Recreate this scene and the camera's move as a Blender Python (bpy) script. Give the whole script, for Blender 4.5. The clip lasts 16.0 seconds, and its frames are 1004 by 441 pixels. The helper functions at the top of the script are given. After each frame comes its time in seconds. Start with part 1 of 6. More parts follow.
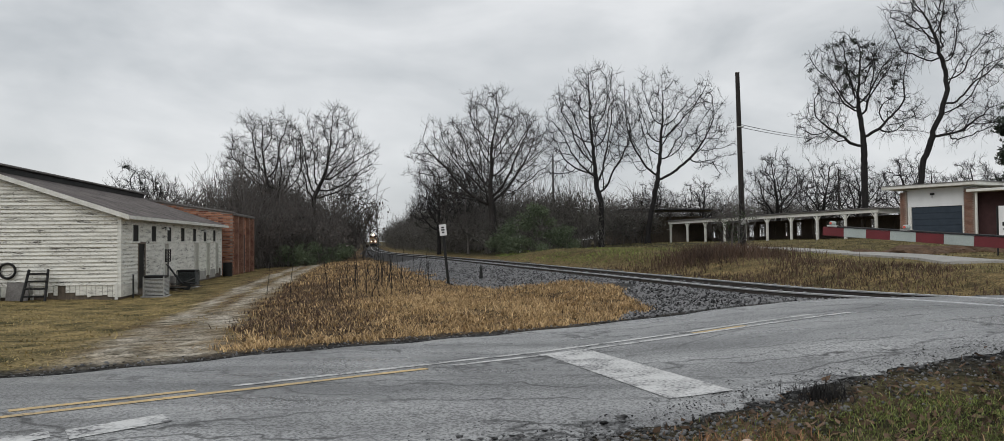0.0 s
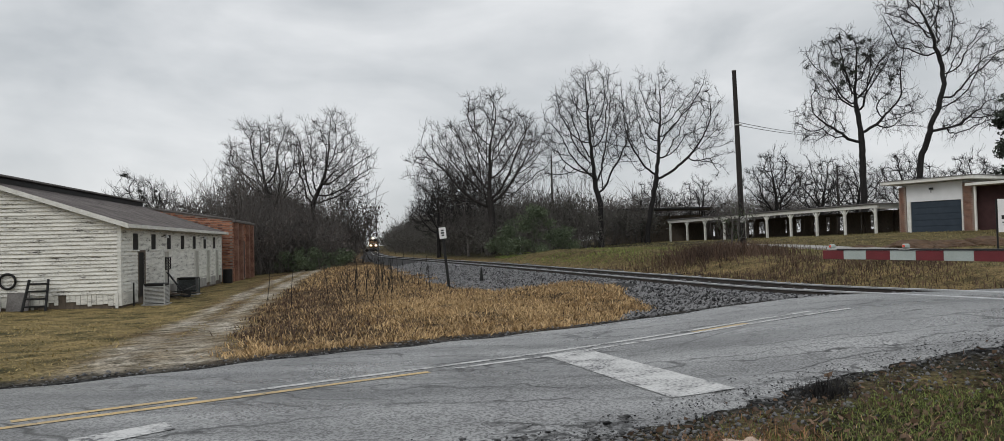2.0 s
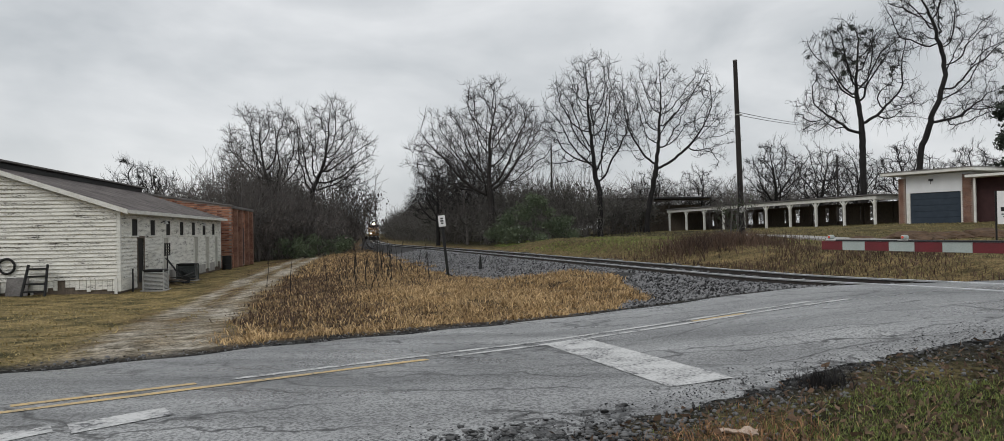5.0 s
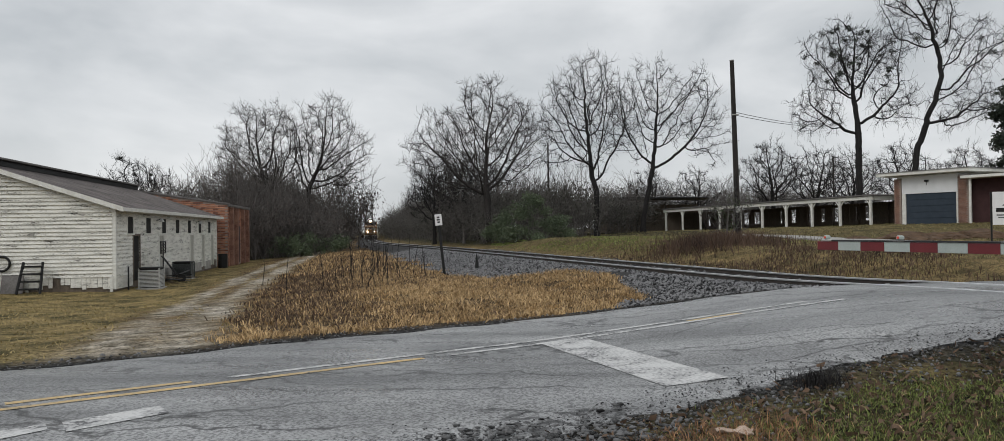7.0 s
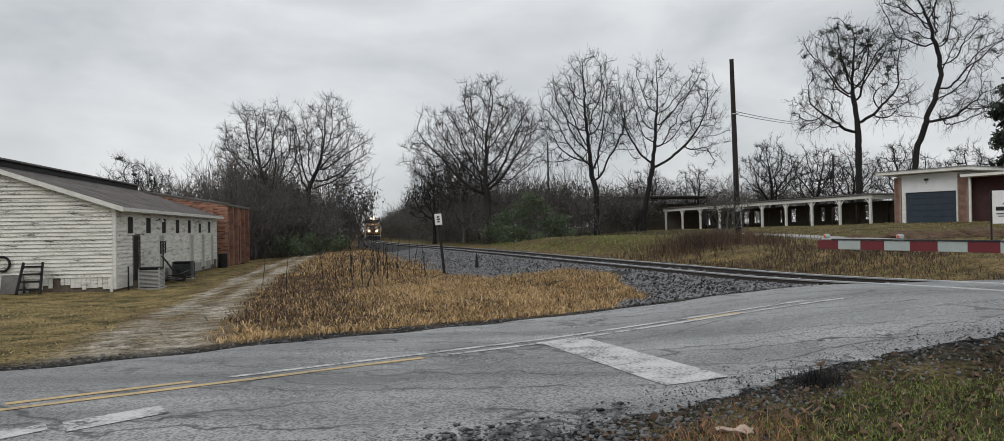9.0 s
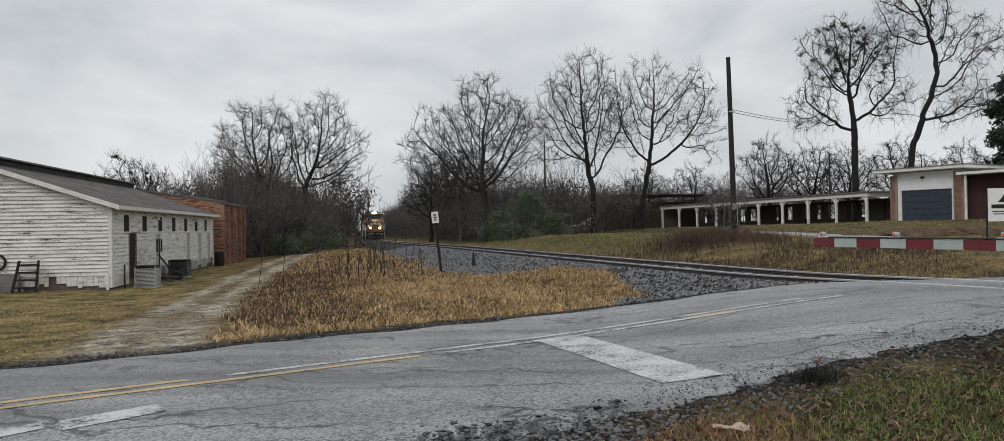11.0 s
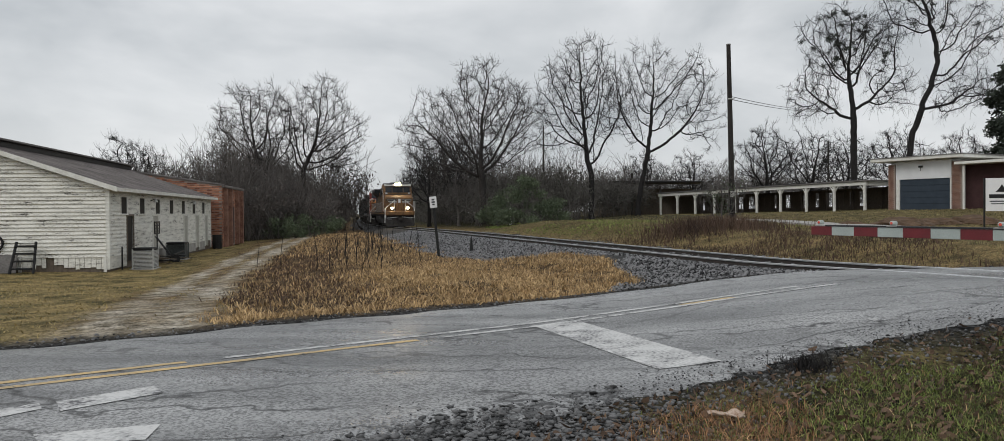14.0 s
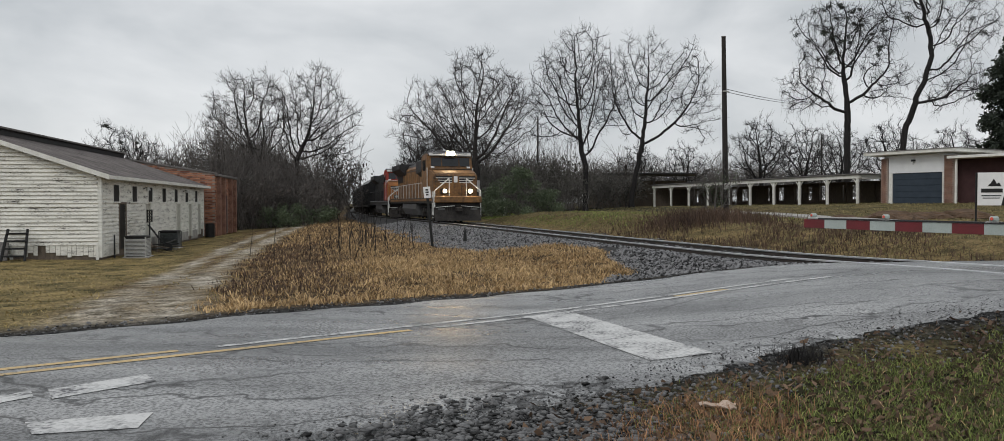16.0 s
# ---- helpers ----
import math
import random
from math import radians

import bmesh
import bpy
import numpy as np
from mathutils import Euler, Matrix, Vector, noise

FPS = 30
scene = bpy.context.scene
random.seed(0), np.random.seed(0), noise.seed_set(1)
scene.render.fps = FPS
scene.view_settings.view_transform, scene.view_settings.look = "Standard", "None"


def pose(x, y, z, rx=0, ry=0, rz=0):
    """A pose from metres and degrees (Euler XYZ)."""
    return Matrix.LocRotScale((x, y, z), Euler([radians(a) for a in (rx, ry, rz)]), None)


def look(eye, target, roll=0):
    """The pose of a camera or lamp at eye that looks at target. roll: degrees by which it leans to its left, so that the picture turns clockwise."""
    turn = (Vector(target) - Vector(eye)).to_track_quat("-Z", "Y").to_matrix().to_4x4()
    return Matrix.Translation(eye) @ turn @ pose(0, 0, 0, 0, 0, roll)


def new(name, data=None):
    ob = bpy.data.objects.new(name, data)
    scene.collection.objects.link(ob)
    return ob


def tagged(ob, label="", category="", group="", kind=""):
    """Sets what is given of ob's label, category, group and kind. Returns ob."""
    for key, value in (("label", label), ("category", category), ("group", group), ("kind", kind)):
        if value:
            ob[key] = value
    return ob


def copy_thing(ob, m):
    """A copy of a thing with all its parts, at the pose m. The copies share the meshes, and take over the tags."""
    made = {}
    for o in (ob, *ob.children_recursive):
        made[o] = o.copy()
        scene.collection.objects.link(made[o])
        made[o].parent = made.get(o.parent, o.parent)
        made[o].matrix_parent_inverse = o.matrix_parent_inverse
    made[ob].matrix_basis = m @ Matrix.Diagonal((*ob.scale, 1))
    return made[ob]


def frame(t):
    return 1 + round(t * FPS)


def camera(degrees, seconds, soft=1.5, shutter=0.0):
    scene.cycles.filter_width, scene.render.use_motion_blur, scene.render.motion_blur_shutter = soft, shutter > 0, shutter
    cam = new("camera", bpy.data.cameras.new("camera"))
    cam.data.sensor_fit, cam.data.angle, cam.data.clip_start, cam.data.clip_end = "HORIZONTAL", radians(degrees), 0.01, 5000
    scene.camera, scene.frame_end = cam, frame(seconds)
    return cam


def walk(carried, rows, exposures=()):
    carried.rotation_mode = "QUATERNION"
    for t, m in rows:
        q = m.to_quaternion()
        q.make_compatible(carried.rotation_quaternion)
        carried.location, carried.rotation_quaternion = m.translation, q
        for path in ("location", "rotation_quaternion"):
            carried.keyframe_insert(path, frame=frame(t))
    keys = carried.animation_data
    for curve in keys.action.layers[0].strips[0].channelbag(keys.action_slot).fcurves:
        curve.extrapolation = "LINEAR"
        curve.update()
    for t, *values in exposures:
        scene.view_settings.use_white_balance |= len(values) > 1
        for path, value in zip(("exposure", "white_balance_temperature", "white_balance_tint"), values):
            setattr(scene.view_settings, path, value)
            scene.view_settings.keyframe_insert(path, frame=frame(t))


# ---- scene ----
cam = camera(65.03, 16.0, soft=0.8)
EYE = 1.6


def aim(yaw, pitch, roll):
    turn = Matrix.Rotation(radians(yaw), 4, "Z") @ Matrix.Rotation(radians(pitch), 4, "X") @ Matrix.Rotation(radians(roll), 4, "Y")
    return Matrix.Translation((0, 0, EYE)) @ turn @ Matrix.Rotation(radians(90), 4, "X")


# the hand-held camera stands still and only turns: seconds, yaw, pitch, roll
TURNS = (
    (0.0, 1.138, 1.445, 0.423), (0.5, 1.058, 1.518, 0.715), (1.0, 1.127, 1.598, 1.369), (1.5, 1.123, 1.600, 1.433),
    (2.0, 1.097, 1.587, 1.421), (2.5, 1.106, 1.487, 1.375), (3.0, 1.098, 1.478, 1.201), (3.5, 1.096, 1.231, 1.115),
    (4.0, 1.107, 0.961, 1.091), (6.5, 0.890, 0.679, 0.832), (7.0, 0.815, 0.672, 0.815), (7.5, 0.831, 0.661, 0.888),
    (8.0, 0.856, 0.662, 0.902), (8.5, 0.803, 0.643, 0.917), (9.0, 0.808, 0.631, 0.902), (11.5, 0.496, 0.346, 0.882),
    (12.0, 0.461, -0.043, 0.807), (12.5, 0.471, -0.395, 0.805), (13.0, 0.479, -0.448, 0.605), (13.5, 0.454, -0.501, 0.455),
    (14.0, 0.450, -0.582, 0.420), (14.5, 0.456, -0.764, 0.120), (15.0, 0.313, -1.022, 0.032), (15.5, 0.133, -1.194, 0.027),
    (16.0, 0.0, -1.258, 0.0))
walk(cam, [(t, aim(a, b, c)) for t, a, b, c in TURNS])

# ---- overcast sky and a weak, wide sun ----
world = bpy.data.worlds.new("overcast_sky")
scene.world = world
world.use_nodes = True
wn, wl = world.node_tree.nodes, world.node_tree.links
wn.clear()
w_out, w_bg = wn.new("ShaderNodeOutputWorld"), wn.new("ShaderNodeBackground")
w_sky = wn.new("ShaderNodeTexSky")
w_sky.sky_type, w_sky.sun_disc, w_sky.sun_elevation, w_sky.sun_rotation = "NISHITA", False, radians(38), radians(-60)
w_dim = wn.new("ShaderNodeMix")
w_dim.data_type, w_dim.blend_type = "RGBA", "MULTIPLY"
w_dim.inputs["Factor"].default_value = 1.0
w_dim.inputs["B"].default_value = (0.1, 0.1, 0.1, 1)
w_co, w_map = wn.new("ShaderNodeTexCoord"), wn.new("ShaderNodeMapping")
w_map.inputs["Scale"].default_value = (1.5, 1.5, 3.6)
w_noise, w_fine = wn.new("ShaderNodeTexNoise"), wn.new("ShaderNodeTexNoise")
w_noise.inputs["Scale"].default_value, w_noise.inputs["Detail"].default_value, w_noise.inputs["Distortion"].default_value = 1.7, 5, 0.5
w_fine.inputs["Scale"].default_value, w_fine.inputs["Detail"].default_value = 5.0, 6
w_add = wn.new("ShaderNodeMath")
w_add.operation = "MULTIPLY_ADD"
w_add.inputs[1].default_value = 0.30
w_ramp = wn.new("ShaderNodeValToRGB")
w_ramp.color_ramp.elements[0].position, w_ramp.color_ramp.elements[0].color = 0.42, (0.42, 0.45, 0.475, 1)
w_ramp.color_ramp.elements[1].position, w_ramp.color_ramp.elements[1].color = 0.80, (0.74, 0.755, 0.77, 1)
w_mix = wn.new("ShaderNodeMix")
w_mix.data_type = "RGBA"
w_mix.inputs["Factor"].default_value = 0.95
wl.new(w_sky.outputs[0], w_dim.inputs["A"])
wl.new(w_co.outputs["Generated"], w_map.inputs[0])
wl.new(w_map.outputs[0], w_noise.inputs["Vector"])
wl.new(w_map.outputs[0], w_fine.inputs["Vector"])
wl.new(w_fine.outputs[0], w_add.inputs[0])
wl.new(w_noise.outputs[0], w_add.inputs[2])
wl.new(w_add.outputs[0], w_ramp.inputs[0])
wl.new(w_dim.outputs["Result"], w_mix.inputs["A"])
wl.new(w_ramp.outputs[0], w_mix.inputs["B"])
wl.new(w_mix.outputs["Result"], w_bg.inputs["Color"])
wl.new(w_bg.outputs[0], w_out.inputs[0])
w_bg.inputs["Strength"].default_value = 1.08
sun = new("sun", bpy.data.lights.new("sun", "SUN"))
sun.data.energy, sun.data.angle, sun.data.color = 0.9, radians(30), (1.0, 0.97, 0.93)
sun.matrix_world = look((-30, -20, 40), (0, 20, 0))


# ---- materials ----
def mat(name, a, b=None, rough=0.8, scale=6.0, fine=60.0, bump=0.25, metal=0.0, spread=0.5, per_piece=0.0, emit=0.0, streak=(1, 1, 1), c=None, spec=0.25):
    """Two tones mixed by a coarse and a fine noise, an optional third in worn spots, and a fine relief."""
    m = bpy.data.materials.new(name)
    m.use_nodes = True
    n, l = m.node_tree.nodes, m.node_tree.links
    p = n["Principled BSDF"]
    b = b or [x * 0.7 for x in a]
    co, mp = n.new("ShaderNodeTexCoord"), n.new("ShaderNodeMapping")
    mp.inputs["Scale"].default_value = streak
    l.new(co.outputs["Object"], mp.inputs[0])
    n1, n2 = n.new("ShaderNodeTexNoise"), n.new("ShaderNodeTexNoise")
    for q, s in ((n1, scale), (n2, fine)):
        q.inputs["Scale"].default_value, q.inputs["Detail"].default_value = s, 5
        l.new(mp.outputs[0], q.inputs["Vector"])
    add = n.new("ShaderNodeMath")
    add.operation = "ADD"
    l.new(n1.outputs[0], add.inputs[0])
    l.new(n2.outputs[0], add.inputs[1])
    last = add.outputs[0]
    if per_piece:
        ob = n.new("ShaderNodeObjectInfo")
        geo = n.new("ShaderNodeNewGeometry")
        both = n.new("ShaderNodeMath")
        both.operation = "ADD"
        l.new(ob.outputs["Random"], both.inputs[0])
        l.new(geo.outputs["Random Per Island"], both.inputs[1])
        fr = n.new("ShaderNodeMath")
        fr.operation = "FRACT"
        l.new(both.outputs[0], fr.inputs[0])
        ma = n.new("ShaderNodeMath")
        ma.operation = "MULTIPLY_ADD"
        ma.inputs[1].default_value = per_piece
        l.new(fr.outputs[0], ma.inputs[0])
        l.new(last, ma.inputs[2])
        last = ma.outputs[0]
    ramp = n.new("ShaderNodeValToRGB")
    mid = 1.0 + per_piece / 2
    lo, hi = (mid - spread / 2) / 2, (mid + spread / 2) / 2
    half = n.new("ShaderNodeMath")
    half.operation = "MULTIPLY"
    half.inputs[1].default_value = 0.5
    l.new(last, half.inputs[0])
    l.new(half.outputs[0], ramp.inputs[0])
    e = ramp.color_ramp.elements
    e[0].position, e[0].color = max(lo, 0), (*b, 1)
    e[1].position, e[1].color = min(hi, 1), (*a, 1)
    if c:
        x = e.new(max(lo - 0.035, 0.01))
        x.color = (*c, 1)
        e[1].position = max(lo + 0.005, 0.02)
    l.new(ramp.outputs[0], p.inputs["Base Color"])
    p.inputs["Roughness"].default_value, p.inputs["Metallic"].default_value = rough, metal
    p.inputs["Specular IOR Level"].default_value = spec
    if bump:
        bp = n.new("ShaderNodeBump")
        bp.inputs["Strength"].default_value, bp.inputs["Distance"].default_value = bump, 0.02
        l.new(n2.outputs[0], bp.inputs["Height"])
        l.new(bp.outputs[0], p.inputs["Normal"])
    if emit:
        p.inputs["Emission Color"].default_value, p.inputs["Emission Strength"].default_value = (*a, 1), emit
    return m


M = dict(
    ballast=mat("grey_ballast_stone", (0.23, 0.23, 0.235), (0.005, 0.005, 0.006), 0.5, 3, 30, 0.6, per_piece=1.4, spread=1.0),
    # bed colour kept near black to paint the shade between the ballast stones
    bed=mat("ballast_bed_gap_shade", (0.055, 0.054, 0.054), (0.008, 0.008, 0.008), 0.85, 6, 14, 0.8, spread=0.35),
    gravel=mat("dark_wet_gravel", (0.15, 0.15, 0.152), (0.004, 0.004, 0.004), 0.42, 3, 30, 0.6, per_piece=1.4, spread=1.0, spec=0.35),
    rail_top=mat("worn_rail_steel", (0.85, 0.86, 0.88), (0.66, 0.66, 0.68), 0.28, 5, 60, 0.1, metal=0.9),
    rail=mat("rusty_rail_steel", (0.06, 0.05, 0.044), (0.028, 0.024, 0.022), 0.7, 5, 60, 0.3),
    tie=mat("creosoted_timber", (0.075, 0.065, 0.057), (0.03, 0.027, 0.025), 0.85, 5, 40, 0.5, streak=(1, 6, 6), per_piece=0.4),
    siding=mat("peeling_white_paint", (0.84, 0.83, 0.77), (0.60, 0.59, 0.54), 0.65, 1.1, 11, 0.25, streak=(1, 1, 7), c=(0.05, 0.043, 0.037), spread=0.33, per_piece=0.10),
    trim=mat("white_trim_paint", (0.80, 0.80, 0.76), (0.62, 0.61, 0.56), 0.6, 3, 30, 0.2),
    shingle=mat("brown_grey_shingle", (0.20, 0.175, 0.165), (0.055, 0.048, 0.046), 0.9, 1.2, 18, 0.5, spread=0.5),
    dark_metal=mat("black_painted_steel", (0.035, 0.035, 0.037), (0.016, 0.016, 0.017), 0.45, 4, 40, 0.2),
    glass=mat("dark_window_glass", (0.02, 0.022, 0.025), (0.012, 0.013, 0.015), 0.08, 2, 10, 0.02, spec=0.5),
    brick=mat("red_orange_brick", (0.56, 0.27, 0.165), (0.17, 0.068, 0.048), 0.85, 1.2, 40, 0.4, per_piece=0.9, spread=0.9),
    mortar=mat("mortar", (0.36, 0.30, 0.26), (0.26, 0.21, 0.18), 0.9, 6, 60, 0.4),
    concrete=mat("weathered_concrete", (0.42, 0.41, 0.39), (0.28, 0.27, 0.25), 0.85, 3, 40, 0.3),
    unit=mat("grey_enamel_housing", (0.50, 0.50, 0.48), (0.40, 0.40, 0.385), 0.5, 5, 60, 0.1, spec=0.5),
    unit_dark=mat("dark_grey_housing", (0.09, 0.10, 0.10), (0.06, 0.065, 0.065), 0.5, 5, 60, 0.1),
    wood=mat("grey_weathered_wood", (0.20, 0.165, 0.13), (0.10, 0.08, 0.065), 0.85, 4, 40, 0.4, streak=(4, 4, 1)),
    pole=mat("dark_creosoted_pole", (0.045, 0.040, 0.037), (0.018, 0.016, 0.015), 0.85, 3, 30, 0.4, streak=(5, 5, 0.6)),
    bark=mat("grey_brown_bark", (0.060, 0.055, 0.052), (0.025, 0.022, 0.021), 0.9, 2, 25, 0.6, streak=(3, 3, 0.6)),
    bark_dark=mat("dark_bark", (0.032, 0.030, 0.030), (0.013, 0.012, 0.012), 0.9, 2, 25, 0.6, streak=(3, 3, 0.6)),
    thicket_leaf=mat("dull_olive_thicket_leaf", (0.135, 0.131, 0.112), (0.038, 0.038, 0.033), 0.85, 0.3, 3, 0, per_piece=0.8, spread=1.0),
    twig=mat("brown_twig", (0.17, 0.157, 0.148), (0.06, 0.054, 0.05), 0.9, 0.35, 3, 0, per_piece=0.6, spread=0.9),
    leaf_green=mat("dull_green_leaf", (0.14, 0.175, 0.10), (0.045, 0.062, 0.038), 0.6, 0.5, 3, 0, per_piece=0.7, spread=1.0),
    leaf_dark=mat("dark_evergreen_leaf", (0.04, 0.052, 0.035), (0.015, 0.02, 0.015), 0.55, 0.5, 3, 0, per_piece=0.7, spread=1.0),
    leaf_brown=mat("dead_brown_leaf", (0.20, 0.13, 0.085), (0.075, 0.052, 0.04), 0.8, 0.8, 3, 0, per_piece=0.8, spread=1.0),
    straw=mat("dry_straw_grass", (0.74, 0.52, 0.27), (0.16, 0.100, 0.048), 0.75, 0.5, 4, 0, per_piece=0.8, spread=1.0),
    russet=mat("russet_dead_grass", (0.48, 0.27, 0.14), (0.12, 0.06, 0.035), 0.8, 0.8, 3, 0, per_piece=0.8, spread=1.0),
    weed=mat("dark_red_brown_weed", (0.15, 0.098, 0.070), (0.030, 0.020, 0.016), 0.85, 0.5, 4, 0, per_piece=0.7, spread=0.9),
    grass=mat("winter_green_grass", (0.30, 0.36, 0.10), (0.045, 0.065, 0.018), 0.7, 0.6, 4, 0, per_piece=0.8, spread=1.0),
    bank=mat("faded_bank_grass", (0.36, 0.305, 0.15), (0.075, 0.070, 0.034), 0.8, 0.5, 4, 0, per_piece=0.7, spread=1.0),
    pier=mat("dark_red_brown_brick", (0.34, 0.20, 0.145), (0.15, 0.075, 0.058), 0.85, 2, 14, 0.4, spread=0.4),
    door=mat("greyed_white_door", (0.50, 0.49, 0.44), (0.36, 0.35, 0.31), 0.65, 2, 14, 0.2),
    grimy_glass=mat("grimy_window_pane", (0.022, 0.021, 0.019), (0.010, 0.010, 0.010), 0.6, 2, 10, 0.02, spec=0.2),
    thicket_brown=mat("grey_brown_thicket_leaf", (0.165, 0.142, 0.129), (0.052, 0.046, 0.043), 0.85, 0.3, 3, 0, per_piece=0.8, spread=1.0),
    paper=mat("pale_brown_scrap", (0.62, 0.50, 0.42), (0.42, 0.32, 0.25), 0.7, 6, 40, 0.3),
    soil=mat("dark_brown_soil", (0.15, 0.095, 0.06), (0.06, 0.04, 0.027), 0.9, 3, 20, 0.6),
    lawn=mat("half_dormant_lawn", (0.50, 0.38, 0.18), (0.20, 0.17, 0.07), 0.75, 0.35, 4, 0, per_piece=0.6, spread=1.0),
    white_mark=mat("worn_white_road_paint", (0.62, 0.62, 0.61), (0.36, 0.36, 0.36), 0.5, 2.5, 26, 0.3, c=(0.10, 0.10, 0.105), spread=0.25),
    yellow_mark=mat("worn_yellow_road_paint", (0.64, 0.45, 0.20), (0.42, 0.32, 0.18), 0.5, 1.6, 22, 0.3, c=(0.12, 0.115, 0.11), spread=0.36),
    gate_red=mat("red_reflective_sheet", (0.155, 0.013, 0.02), (0.11, 0.010, 0.014), 0.4, 4, 60, 0.05, spec=0.5),
    gate_white=mat("grey_white_reflective_sheet", (0.42, 0.47, 0.45), (0.34, 0.38, 0.36), 0.4, 4, 60, 0.05),
    lens_red=mat("red_lamp_lens", (0.7, 0.12, 0.09), (0.6, 0.10, 0.07), 0.2, 4, 60, 0, emit=0.06),
    sign_white=mat("white_sign_sheet", (0.80, 0.80, 0.80), (0.72, 0.72, 0.72), 0.4, 4, 60, 0.05),
    black=mat("matt_black_paint_and_dark_inside", (0.02, 0.02, 0.02), (0.012, 0.012, 0.012), 0.5, 4, 60, 0.05),
    garage_door=mat("navy_grey_steel_door", (0.045, 0.06, 0.08), (0.03, 0.042, 0.058), 0.5, 2, 40, 0.05),
    stucco=mat("white_stucco_panel", (0.78, 0.79, 0.80), (0.66, 0.67, 0.68), 0.8, 1, 40, 0.2),
    maroon=mat("dark_maroon_wall", (0.07, 0.035, 0.035), (0.045, 0.022, 0.022), 0.8, 2, 40, 0.2),
    tin=mat("rusted_grey_tin", (0.22, 0.21, 0.20), (0.11, 0.10, 0.095), 0.6, 1.5, 20, 0.2),
    loco_yellow=mat("dusty_yellow_paint", (0.26, 0.13, 0.043), (0.09, 0.05, 0.025), 0.5, 0.9, 7, 0.05, c=(0.04, 0.03, 0.022), spread=0.45, spec=0.4),
    loco_grey=mat("dusty_grey_paint", (0.13, 0.13, 0.132), (0.06, 0.06, 0.062), 0.5, 1.5, 20, 0.05, spec=0.5),
    loco_orange=mat("orange_paint", (0.34, 0.14, 0.04), (0.20, 0.08, 0.03), 0.45, 1.5, 20, 0.05),
    loco_red=mat("red_paint", (0.34, 0.05, 0.03), (0.18, 0.025, 0.02), 0.45, 1.5, 20, 0.05),
    under=mat("grimy_running_gear", (0.045, 0.04, 0.036), (0.012, 0.011, 0.011), 0.7, 3, 30, 0.3),
    rail_white=mat("white_handrail", (0.78, 0.78, 0.76), (0.6, 0.6, 0.58), 0.45, 4, 40, 0.05),
    car_black=mat("black_car_paint", (0.030, 0.030, 0.031), (0.016, 0.016, 0.016), 0.45, 1, 15, 0.05, spec=0.5),
    headlight=mat("lit_headlight", (1.0, 0.74, 0.42), (1.0, 0.74, 0.42), 0.3, 4, 60, 0, emit=160.0),
    # paler wood tones with the distance haze mixed into the colour
    far_wood=mat("far_wood_haze", (0.16, 0.148, 0.14), (0.10, 0.095, 0.09), 0.9, 0.1, 1, 0, per_piece=0.5, spread=0.9),
)


